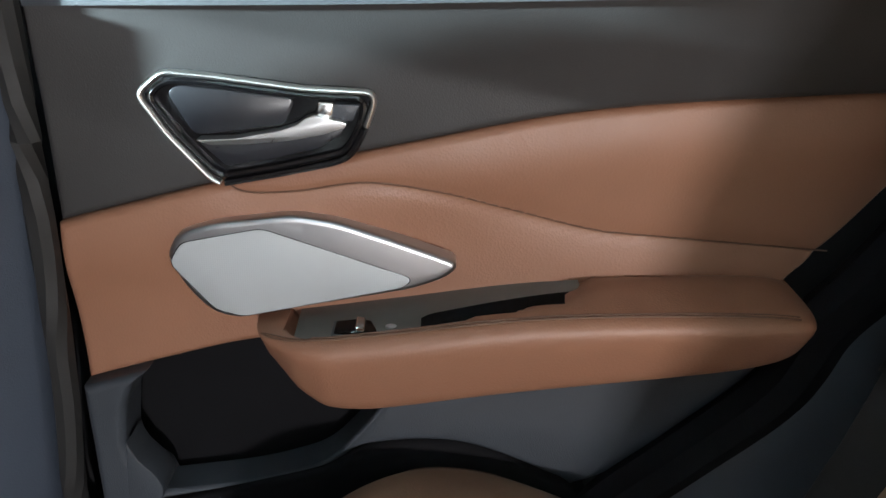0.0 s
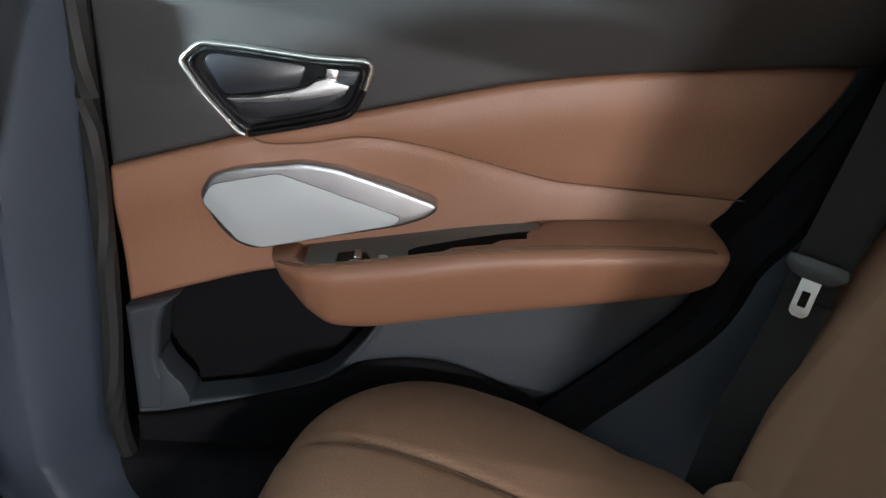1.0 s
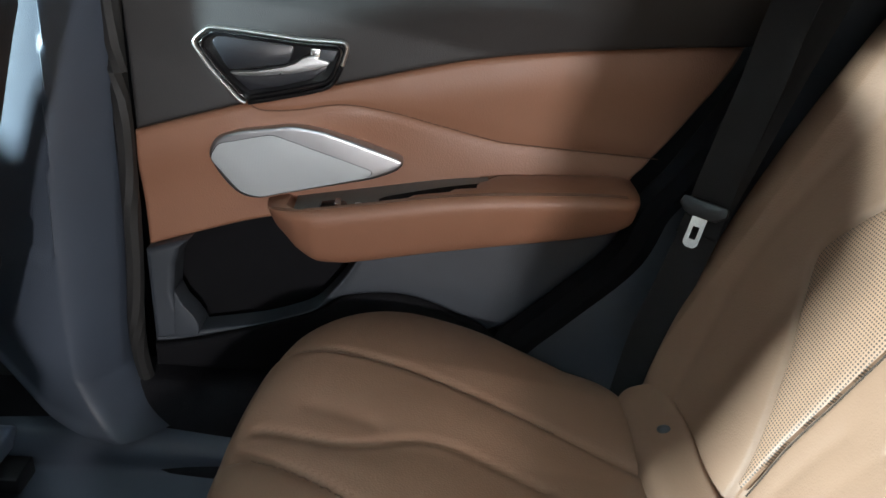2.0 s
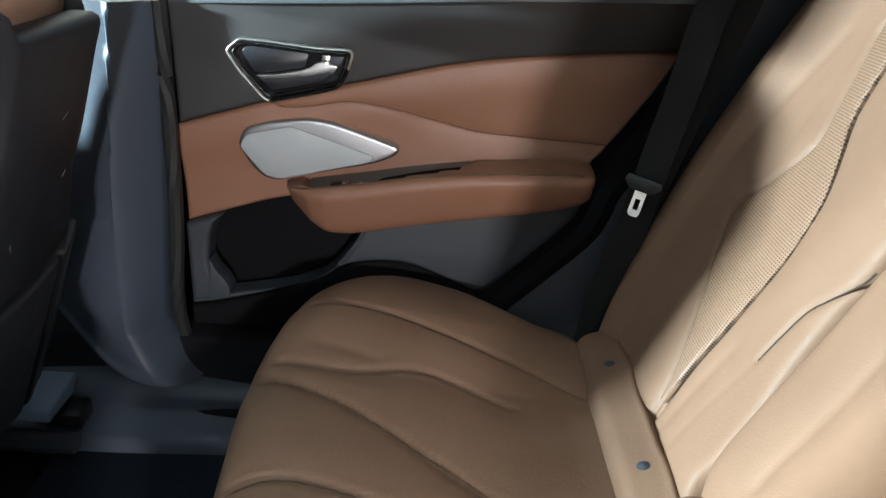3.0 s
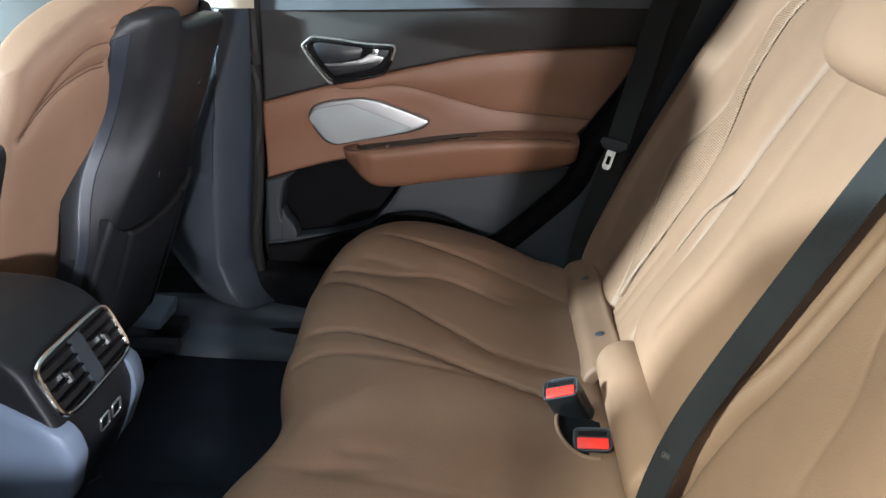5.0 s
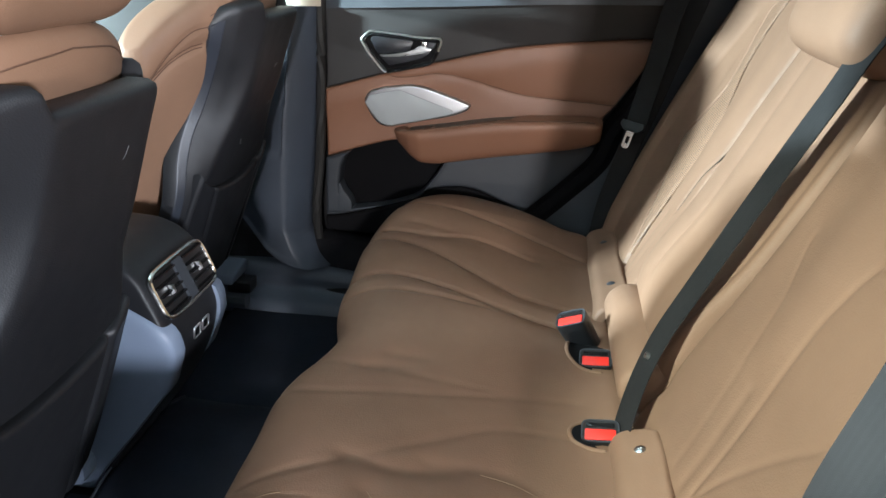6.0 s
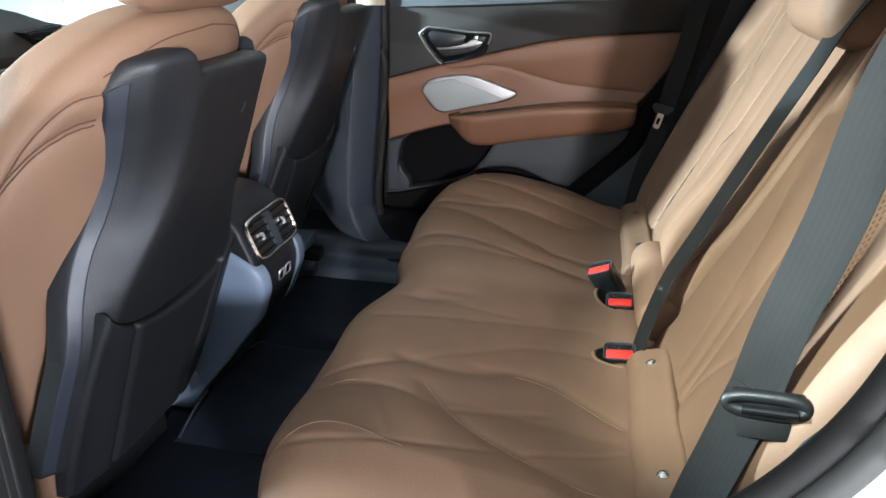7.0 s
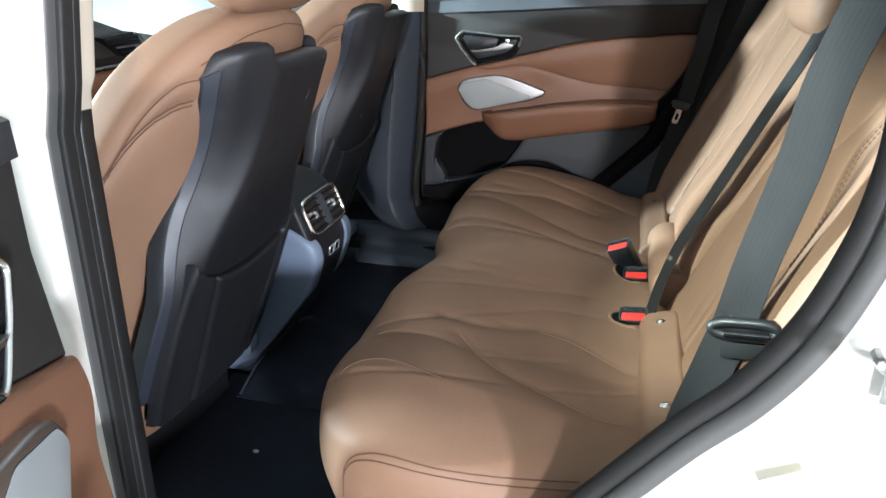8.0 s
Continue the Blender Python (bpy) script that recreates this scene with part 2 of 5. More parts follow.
def solid(name, poly, axis, lo, hi, mat, parent=None, label="", bevel=0.003, seg=2):
    """A 2D outline pushed along an axis from lo to hi, edges bevelled. axis y: outline in (x, z); x: (y, z); z: (x, y)."""
    put = {"y": lambda a, b, h: (a, h, b), "x": lambda a, b, h: (h, a, b), "z": lambda a, b, h: (a, b, h)}[axis]
    bm = bmesh.new()
    vs = [bm.verts.new(put(a, b, lo)) for a, b in poly]
    f = bm.faces.new(vs)
    r = bmesh.ops.extrude_face_region(bm, geom=[f])
    step = Vector(put(0, 0, hi - lo))
    bmesh.ops.translate(bm, vec=step, verts=[v for v in r["geom"] if isinstance(v, bmesh.types.BMVert)])
    bmesh.ops.recalc_face_normals(bm, faces=bm.faces)
    if bevel:
        es = [e for e in bm.edges if len(e.link_faces) == 2 and e.calc_face_angle() > 0.5]
        bmesh.ops.bevel(bm, geom=es, offset=bevel, segments=seg, affect="EDGES", profile=0.5, clamp_overlap=True)
    me = bpy.data.meshes.new(name)
    bm.to_mesh(me)
    bm.free()
    me.materials.append(mat)
    me.polygons.foreach_set("use_smooth", [True] * len(me.polygons))
    me.set_sharp_from_angle(angle=radians(35))
    ob = new(name, me)
    if parent:
        ob.parent = parent
    if label:
        ob["label"] = label
    return ob


def box(name, lo, hi, mat, parent=None, label="", bevel=0.003):
    return solid(name, [(lo[0], lo[1]), (hi[0], lo[1]), (hi[0], hi[1]), (lo[0], hi[1])], "z", lo[2], hi[2], mat, parent, label, bevel)


def crease(px, py, line, depth, width, soft=0.0, soft_width=0.03):
    """Depth of a stitched furrow at points (px, py), along a line of 2D points."""
    line = smooth_line(line, 40)
    best = np.full(px.shape, 9.0)
    for a, b in zip(line[:-1], line[1:]):
        d = b - a
        t = np.clip(((px - a[0]) * d[0] + (py - a[1]) * d[1]) / (d @ d + 1e-12), 0, 1)
        best = np.minimum(best, np.hypot(px - a[0] - t * d[0], py - a[1] - t * d[1]))
    return depth * np.exp(-(best / width) ** 2) + soft * np.exp(-(best / soft_width) ** 2)


def panel(name, left, right, lo, hi, surf, thick, mat, parent=None, label="", nu=60, nv=24, edge=0.006, out=(0, -1, 0)):
    """A trim panel in (x, z) between curves lo and hi, from left(v) to right(v), on the surface y = surf(x, z), its rim rolled back."""
    u, v = np.meshgrid(np.linspace(0, 1, nu), np.linspace(0, 1, nv), indexing="ij")
    u = 0.5 - 0.5 * np.cos(np.pi * u)
    v = 0.5 - 0.5 * np.cos(np.pi * v)
    x0 = left(v) if callable(left) else left
    x1 = right(v) if callable(right) else right
    x = x0 + (x1 - x0) * u
    z0, z1 = lo(x), hi(x)
    z = z0 + (z1 - z0) * v
    rim = np.minimum(np.minimum(u * np.abs(x1 - x0), (1 - u) * np.abs(x1 - x0)), np.minimum(v * (z1 - z0), (1 - v) * (z1 - z0)))
    roll = edge * (1 - np.sqrt(np.clip(1 - (1 - np.clip(rim / edge, 0, 1)) ** 2, 0, 1)))
    y = surf(x, z) + roll
    front = np.stack([x, y, z], -1)
    back = np.stack([x, surf(x, z) + thick, z], -1)
    v_, f_ = shell(front, back)
    return raw(name, v_, f_, mat, parent, label)


def drape(ob, points, way, lift=0.0006, n=60):
    """Lays a line of points down onto a thing along a direction."""
    bm = bmesh.new()
    bm.from_mesh(ob.data)
    tree = BVHTree.FromBMesh(bm)
    bm.free()
    way = Vector(way).normalized()
    out = []
    for p in smooth_line(points, n):
        hit, nrm, _, _ = tree.ray_cast(Vector(p) - way * 0.5, way)
        if hit is not None:
            out.append(hit - way * lift)
    return [tuple(p) for p in out]


def seam_on(ob, points, way, mat=None, r=0.0009, n=60, name="seam"):
    line = drape(ob, points, way, 0.0005, n)
    if len(line) > 3:
        tube(name, line, r, mat or THREAD, ob, "", n=5)


# ---- showroom round the car ----
GROUND = -0.2
structure = dict(kind="structure")
tagged(box("ground", (-7, -6, GROUND - 0.1), (7, 6, GROUND), FLOOR, bevel=0), "pale grey polished showroom floor", "floor", **structure)
tagged(box("ceiling", (-7, -6, CEILING_Z), (7, 6, CEILING_Z + 0.1), WALL, bevel=0), "white painted showroom ceiling", "ceiling", **structure)
for nm, lo, hi in (("wall_north", (-7, 6.0, GROUND), (7, 6.1, CEILING_Z)), ("wall_south", (-7, -6.1, GROUND), (7, -6.0, CEILING_Z)),
                   ("wall_west", (-7.1, -6.1, GROUND), (-7.0, 6.1, CEILING_Z)), ("wall_east", (7.0, -6.1, GROUND), (7.1, 6.1, CEILING_Z))):
    tagged(box(nm, lo, hi, WALL, bevel=0), "pale painted showroom wall", "wall", **structure)


# Housings made up for the added lamps; none of them is seen.
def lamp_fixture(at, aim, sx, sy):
    ob = group_at("added_lamp_housing", "slim white housing added behind an unseen lamp, hung from the ceiling", "lamp", "showroom lights")
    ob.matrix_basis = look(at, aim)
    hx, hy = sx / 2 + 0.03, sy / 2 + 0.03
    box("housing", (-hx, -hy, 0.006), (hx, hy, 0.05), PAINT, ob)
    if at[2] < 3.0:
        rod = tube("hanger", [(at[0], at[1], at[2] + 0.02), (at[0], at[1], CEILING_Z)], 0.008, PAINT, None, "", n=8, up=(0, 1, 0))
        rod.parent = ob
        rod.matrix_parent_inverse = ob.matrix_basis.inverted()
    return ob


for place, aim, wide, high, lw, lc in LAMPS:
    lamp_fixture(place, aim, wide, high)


# Can and rod made up for the added spot.
def added_spot_fixture():
    ob = group_at("added_spot", "small black can added round an unseen spot, hung from the ceiling", "lamp")
    ob.matrix_basis = look(SPOT_AT, SPOT_AIM)
    v, f = loft([[(r * math.cos(q), r * math.sin(q), h) for q in np.linspace(0, 2 * np.pi, 20, endpoint=False)] for r, h in ((0.10, -0.01), (0.10, 0.06), (0.07, 0.16), (0.03, 0.18))], close=False)
    raw("can", v, f, BLACK, ob)
    rod = tube("hanger", [(SPOT_AT[0], SPOT_AT[1], SPOT_AT[2] + 0.1), (SPOT_AT[0], SPOT_AT[1], CEILING_Z)], 0.008, BLACK, None, "", n=8, up=(0, 1, 0))
    rod.parent = ob
    rod.matrix_parent_inverse = ob.matrix_basis.inverted()


added_spot_fixture()

def parked_car():
    """A pale car standing beyond the windscreen."""
    car = group_at("parked_car", "pale mint-white car parked beyond the windscreen", "car", at=(0, 0, 0))
    car.matrix_basis = pose(-3.9, 3.3, GROUND, 0, 0, 12)
    half = curve([(0.15, 0.82), (0.45, 0.90), (0.7, 0.91), (0.88, 0.87), (0.98, 0.82), (1.05, 0.78)])
    rings = []
    for x in np.linspace(-2.15, 2.15, 50):
        taper = 1 - 0.16 * (abs(x) / 2.15) ** 5
        bonnet = 1.0 - 0.16 * np.clip((abs(x) - 1.1) / 1.0, 0, 1) ** 1.5
        prof = [(half(z) * taper, 0.22 + (z - 0.15) * 0.92 * bonnet) for z in np.linspace(0.15, 1.05, 16)]
        rings.append([(x, y, z) for y, z in prof] + [(x, -y, z) for y, z in prof[::-1]])
    v, f = loft(rings)
    body = raw("body", v, f, MINT, car, "pale mint-white painted body", 35)
    rings = []
    for q, k in ((0.98, 1.0), (1.15, 0.92), (1.32, 0.80), (1.42, 0.66), (1.45, 0.5)):
        rings.append([(-0.1 + a * k, b * (0.55 + 0.45 * k), q) for a, b in round_box(0, 0, 1.35, 0.76, 48, 5)])
    v, f = loft(rings)
    raw("cabin", v, f, GLOSS_BLACK, car, "dark glass cabin", 35)
    for side in (1, -1):
        tube("belt_trim", [(x, side * 0.80, 1.035) for x in np.linspace(-1.4, 1.3, 30)], 0.012, CHROME, car, "bright belt-line trim", n=8)
        tube("door_gap", [(x, side * (half(0.80) - 0.012), 0.80 - 0.02 * x) for x in np.linspace(-1.5, 1.5, 30)], 0.008, RUBBER, body, "", n=6)
        v, f = loft([[(0.72 + 0.06 * k * math.cos(q), side * (0.86 + h), 1.09 + 0.07 * k * math.sin(q)) for q in np.linspace(0, 6.28, 16, endpoint=False)] for h, k in ((0, 0.5), (0.04, 1), (0.14, 1), (0.17, 0.7))])
        raw("door_mirror", v, f, MINT, car, "mint-white door mirror")
        for x in (-1.35, 1.35):
            wheel = raw("wheel", *loft([[(x + r * math.cos(q), side * y, 0.32 + r * math.sin(q)) for q in np.linspace(0, 2 * np.pi, 32, endpoint=False)] for r, y in ((0.28, 0.66), (0.32, 0.69), (0.32, 0.84), (0.28, 0.87), (0.21, 0.86))]), RUBBER, car, "black tyre")
            raw("rim", *loft([[(x + r * math.cos(q), side * y, 0.32 + r * math.sin(q)) for q in np.linspace(0, 2 * np.pi, 24, endpoint=False)] for r, y in ((0.21, 0.82), (0.21, 0.868), (0.16, 0.85), (0.04, 0.862))]), SATIN, wheel, "silver rim")
    return car


parked_car()

# ---- car shell ----
FLOOR_Z = 0.17
tagged(box("floor", (-1.25, -0.70, FLOOR_Z - 0.06), (0.62, 0.70, FLOOR_Z), CARPET, bevel=0.01), "black carpeted car floor", "floor", **structure)


# roof with a long glass-roof opening
ROOF_Z = 1.30
HOLE_X0, HOLE_X1, HOLE_Y = -0.85, 0.22, 0.40
roof = group_at("roof", "grey-lined car roof with a panoramic opening", "roof", kind="structure", at=(0, 0, 0))
box("roof_panel", (-1.05, -0.62, ROOF_Z), (HOLE_X0, 0.62, ROOF_Z + 0.05), HEADLINER, roof)
box("roof_panel", (HOLE_X1, -0.62, ROOF_Z), (1.15, 0.62, ROOF_Z + 0.05), HEADLINER, roof)
box("roof_panel", (HOLE_X0, -0.62, ROOF_Z), (HOLE_X1, -HOLE_Y, ROOF_Z + 0.05), HEADLINER, roof)
box("roof_panel", (HOLE_X0, HOLE_Y, ROOF_Z), (HOLE_X1, 0.62, ROOF_Z + 0.05), HEADLINER, roof)
# Unseen strip hung low at the windscreen top, added to shade the headrest.
v, f = loft([[(x, y, z) for x, z in smooth_line([(-1.10, 1.30), (-1.09, 1.21), (-1.05, 1.176), (-0.99, 1.20), (-0.95, 1.30)], 20)] for y in np.linspace(-0.6, 0.6, 9)])
raw("shading_strip", v, f, HEADLINER, roof, "grey-lined strip added at the windscreen top to shade the headrest")
pane = box("roof_glass", (HOLE_X0, -HOLE_Y, ROOF_Z + 0.035), (HOLE_X1, HOLE_Y, ROOF_Z + 0.04), GLASS, roof, bevel=0)
pane.visible_shadow = False

# tailgate side and load bay behind the rear seat
tagged(box("tailgate", (1.12, -0.66, 0.15), (1.18, 0.66, ROOF_Z + 0.05), GREY_TRIM, bevel=0.01), "dark tailgate trim closing the load bay", "tailgate", **structure)

# ---- far side: body, B-pillar, quarter trim, windows ----
door_top = curve([(-0.33, 0.925), (-0.29, 0.93), (-0.03, 0.95), (0.21, 0.97), (0.5, 0.985)])
brown_top = curve([(-0.34, 0.703), (-0.306, 0.714), (-0.151, 0.762), (0.0, 0.803), (0.142, 0.839), (0.31, 0.864), (0.473, 0.881), (0.6, 0.89)])
brown_low = curve([(-0.34, 0.532), (-0.313, 0.543), (-0.217, 0.576), (-0.132, 0.601), (0.0, 0.622), (0.2, 0.648), (0.45, 0.675)])
rear_edge = curve([(0.395, 0.193), (0.435, 0.193), (0.508, 0.26), (0.592, 0.335), (0.667, 0.362), (0.697, 0.384), (0.779, 0.43), (0.871, 0.47), (0.99, 0.5)])  # z -> x
door_low = curve([(-0.34, 0.36), (-0.31, 0.36), (0.2, 0.36), (0.45, 0.36)])
lip_top = curve([(-0.34, 0.392), (-0.311, 0.395), (-0.235, 0.409), (-0.077, 0.461), (-0.024, 0.493), (0.068, 0.50), (0.167, 0.461), (0.22, 0.43), (0.4, 0.38)])


def sill_line(x):
    return np.interp(x, [-0.35, -0.21, 0.17, 0.5], [0.93, 0.905, 0.845, 0.84])


def black_y(x, z):
    c = sill_line(x)
    return 0.712 - np.clip((z - c), 0, 1) * 0.55 * np.clip((x + 0.5) / 0.35, 0, 1) + 0.01 * np.clip((c - z) / 0.1, 0, 1)


def brown_y(x, z):
    bulge = np.exp(-((z - brown_top(x) + 0.03) / 0.05) ** 2)
    seam = crease(x, z, SEAM, 0.0025, 0.004, 0.003, 0.02)
    return 0.722 - 0.012 * bulge + seam


SEAM = [(-0.155, 0.765), (-0.135, 0.754), (-0.09, 0.757), (-0.03, 0.768), (0.033, 0.762), (0.092, 0.748), (0.168, 0.731), (0.218, 0.727), (0.345, 0.722), (0.39, 0.72)]


def flat_y(y):
    return lambda x, z: np.full_like(x, y)


def rear_door():
    d = group_at("door_1", "closed rear door with black and saddle-brown leather trim", "door", "rear doors", "structure")
    xl = -0.30
    # upper black trim and window ledge
    panel("upper_trim", xl, lambda v: rear_edge(0.87 + 0.11 * v) - 0.005, brown_top, door_top, black_y, 0.05, SOFT_BLACK, d, "soft black upper trim", 90, 40, 0.006)
    ledge = smooth_line([(0, 0), (0.02, 0.012), (0.05, 0.014)], 8)
    xs = np.linspace(xl, 0.48, 40)
    front = np.array([[(x, black_y(np.array(x), door_top(x)) - 0.002 + a, door_top(x) + b) for a, b in ledge] for x in xs])
    v, f = shell(front, front - np.array([0, -0.002, 0.03]))
    raw("window_ledge", v, f, GREY_TRIM, d, "grey window ledge")
    # brown leather
    panel("leather_insert", xl, lambda v: rear_edge(0.64 + 0.24 * v) - 0.005, brown_low, brown_top, brown_y, 0.04, DOOR_LEATHER, d, "saddle-brown leather insert with a stitched seam", 170, 60, 0.008)
    sx = smooth_line([(a, b) for a, b in SEAM], 60)
    path = [(a, float(brown_y(np.array([a]), np.array([b]))[0]) - 0.0012, b + 0.0015) for a, b in sx]
    tube("seam", path, 0.0009, THREAD, d, "brown stitched seam", n=5)
    # lower grey parts
    bin_low = curve([(-0.32, 0.404), (-0.27, 0.410), (-0.236, 0.420), (-0.15, 0.438), (-0.10, 0.455), (-0.066, 0.473), (-0.038, 0.506), (-0.012, 0.546), (0.01, 0.59), (0.03, 0.63)])
    trim_top = lambda x: np.minimum(bin_low(x), brown_low(x))
    lower_y = lambda x, z: 0.704 - 0.004 * np.exp(-((z - trim_top(x)) / 0.012) ** 2) + 0.006 * np.clip((0.52 - z) / 0.1, 0, 1)
    panel("lower_trim", xl, lambda v: rear_edge(0.43 + 0.22 * v) - 0.004, lip_top, trim_top, lower_y, 0.04, GREY_TRIM, d, "dark grey lower trim sweeping under the door bin", 150, 34, 0.007)
    panel("front_trim", xl, lambda v: np.interp(v, [0, 0.12, 0.22, 0.34, 0.5, 0.8, 0.93, 1], [-0.232, -0.238, -0.252, -0.264, -0.267, -0.261, -0.252, -0.236]), lambda x: bin_low(x) - 0.004, brown_low, flat_y(0.705), 0.045, GREY_TRIM, d, "dark grey trim beside the door bin", 30, 70, 0.009)
    panel("pocket_wall", xl, lambda v: 0.205 + 0.0 * v, door_low, lip_top, lambda x, z: 0.702 + 0.004 * np.sin(x * 8), 0.03, SHADE_BLACK, d, "black lower door skirt", 60, 20, 0.008)
    # Bin back and floor coloured near black for the bin's deep shade.
    panel("bin_back", xl, 0.10, lambda x: 0.30 + 0 * x, brown_low, flat_y(0.758), 0.01, SHADE_BLACK, d, "door-bin recess with its shade in the colour", 20, 10)
    box("bin_floor", (-0.29, 0.70, 0.375), (0.06, 0.757, 0.385), SHADE_BLACK, d)
    panel("door_core", xl + 0.004, lambda v: rear_edge(0.30 + 0.65 * v) - 0.008, lambda x: 0.30 + 0 * x, lambda x: 0.93 + 0 * x, flat_y(0.775), 0.03, BLACK, d, "black inner door structure", 20, 20)
    solid("bin_corner", densify([(-0.262, 0.492), (-0.253, 0.470), (-0.238, 0.452), (-0.231, 0.436), (-0.233, 0.420), (-0.268, 0.414)], 40), "y", 0.697, 0.735, GREY_TRIM, d, "worn flared corner of the door bin", 0.008, 4)
    # outer skin
    panel("outer_skin", xl - 0.02, 0.47, lambda x: 0.28 + 0 * x, lambda x: 0.93 + 0 * x, lambda x, z: 0.87 - 0.05 * ((z - 0.6) / 0.35) ** 2, 0.02, PAINT, d, "white painted outer skin", 20, 12)
    # speaker
    outer = [(-0.203, 0.697), (-0.191, 0.720), (-0.16, 0.731), (-0.092, 0.742), (-0.054, 0.738), (0.0, 0.722), (0.055, 0.704), (0.045, 0.690), (0.013, 0.676), (-0.06, 0.659), (-0.142, 0.638), (-0.165, 0.643), (-0.185, 0.664)]
    inner = [(-0.199, 0.692), (-0.188, 0.712), (-0.118, 0.729), (0.013, 0.688), (0.006, 0.679), (-0.138, 0.642), (-0.162, 0.648)]
    sp = group_part("speaker", d, "satin silver speaker surround with a perforated mesh")
    solid("surround", densify(outer, 160, 12), "y", 0.6975, 0.722, SURROUND, sp, "satin silver surround", 0.0065, 6)
    solid("mesh_gap", densify([((a + 0.09) * 1.008 - 0.09, (b - 0.69) * 1.015 + 0.69) for a, b in inner], 120, 7), "y", 0.6972, 0.706, BLACK, sp, "dark gap round the mesh", 0)
    solid("mesh", densify(inner, 120, 7), "y", 0.6966, 0.706, GRILLE, sp, "perforated silver speaker mesh", 0.0006, 2)
    # inside handle
    bezel = [(-0.213, 0.838), (-0.193, 0.855), (-0.154, 0.855), (-0.081, 0.849), (-0.029, 0.849), (-0.023, 0.842), (-0.031, 0.819), (-0.044, 0.793), (-0.149, 0.766), (-0.158, 0.768), (-0.193, 0.807)]
    hd = group_part("inside_handle", d, "chrome-edged inside door handle with lock button")
    panel_poly("cup", densify([((a + 0.115) * 0.97 - 0.115, (b - 0.812) * 0.96 + 0.812) for a, b in bezel], 60), 0.7105, 0.722, GLOSS_BLACK, hd, "gloss black handle cup")
    bright = soften([(-0.150, 0.7655), (-0.158, 0.768), (-0.193, 0.807), (-0.213, 0.838), (-0.192, 0.8565), (-0.154, 0.855), (-0.081, 0.849), (-0.026, 0.849), (-0.0235, 0.843), (-0.031, 0.819)], 200, 3)
    tube("bezel", [(a, 0.7065, b) for a, b in bright], 0.0026, BEZEL, hd, "chrome bezel", n=12, up=(0, 1, 0), r2=0.0045)
    inner_edge_line = soften([(-0.148, 0.772), (-0.154, 0.773), (-0.187, 0.809), (-0.206, 0.837), (-0.190, 0.850), (-0.154, 0.8495), (-0.081, 0.8435), (-0.033, 0.8435), (-0.031, 0.838), (-0.037, 0.818), (-0.047, 0.798), (-0.10, 0.783), (-0.148, 0.772)], 200, 3)
    tube("cup_edge", [(a, 0.7085, b) for a, b in inner_edge_line], 0.0030, GLOSS_BLACK, hd, "gloss black inner edge", n=8, up=(0, 1, 0), r2=0.004)
    dark = soften([(-0.031, 0.820), (-0.038, 0.804), (-0.045, 0.793), (-0.062, 0.787), (-0.10, 0.777), (-0.150, 0.7655)], 80, 3)
    tube("bezel_foot", [(a, 0.7075, b) for a, b in dark], 0.0032, GLOSS_BLACK, hd, "gloss black lower rim", n=8, up=(0, 1, 0), r2=0.005)
    # Cup back sits shallow; its dark colour carries the recess's shade.
    solid("cup_plate", densify([(-0.191, 0.840), (-0.182, 0.846), (-0.088, 0.840), (-0.097, 0.818), (-0.164, 0.806), (-0.172, 0.806)], 60, 6), "y", 0.7085, 0.7115, LEVER_FACE, hd, "cup back darkened for the shade in the recess", 0.002, 2)
    solid("lever_front", densify([(-0.166, 0.804), (-0.156, 0.8015), (-0.125, 0.8035), (-0.092, 0.8085), (-0.066, 0.8145), (-0.047, 0.8215), (-0.050, 0.815), (-0.068, 0.803), (-0.102, 0.793), (-0.144, 0.784)], 80), "y", 0.698, 0.706, LEVER_FACE, hd, "dark lever face", 0.003, 3)
    solid("lever", densify([(-0.167, 0.8055), (-0.137, 0.808), (-0.101, 0.816), (-0.086, 0.8215), (-0.078, 0.828), (-0.070, 0.8305), (-0.045, 0.826), (-0.046, 0.822), (-0.065, 0.815), (-0.091, 0.809), (-0.125, 0.804), (-0.155, 0.802)], 90), "y", 0.694, 0.708, SATIN, hd, "satin metal pull lever", 0.0022, 3)
    solid("lever_base", [(-0.0575, 0.8395), (-0.035, 0.8395), (-0.041, 0.8255), (-0.060, 0.8255)], "y", 0.700, 0.712, GREY_TRIM, hd, "", 0.002, 2)
    solid("lock_button", [(-0.0690, 0.8405), (-0.0555, 0.8405), (-0.0575, 0.8265), (-0.0710, 0.8265)], "y", 0.698, 0.712, CHROME, hd, "bright lock button", 0.002, 2)
    solid("lock_marker", [(-0.0745, 0.8385), (-0.0700, 0.8385), (-0.0720, 0.829), (-0.0765, 0.829)], "y", 0.7108, 0.7122, DARK_RED, hd, "red lock marker", 0.001, 1)
    # armrest
    top = curve([(-0.14, 0.630), (-0.125, 0.634), (-0.10, 0.641), (0.0, 0.660), (0.12, 0.682), (0.25, 0.694), (0.33, 0.697), (0.36, 0.690)])
    bot = curve([(-0.14, 0.618), (-0.125, 0.608), (-0.104, 0.594), (-0.085, 0.579), (-0.06, 0.565), (-0.03, 0.563), (0.0, 0.567), (0.1, 0.588), (0.25, 0.616), (0.32, 0.632), (0.36, 0.648)])
    rings = []
    for s in np.linspace(0, 1, 90):
        x = -0.128 + 0.485 * (0.5 - 0.5 * np.cos(np.pi * s)) * 1.0
        k = min(1, (1 - abs(2 * s - 1) ** 9)) ** 0.4
        t, b = float(top(x)), float(bot(x))
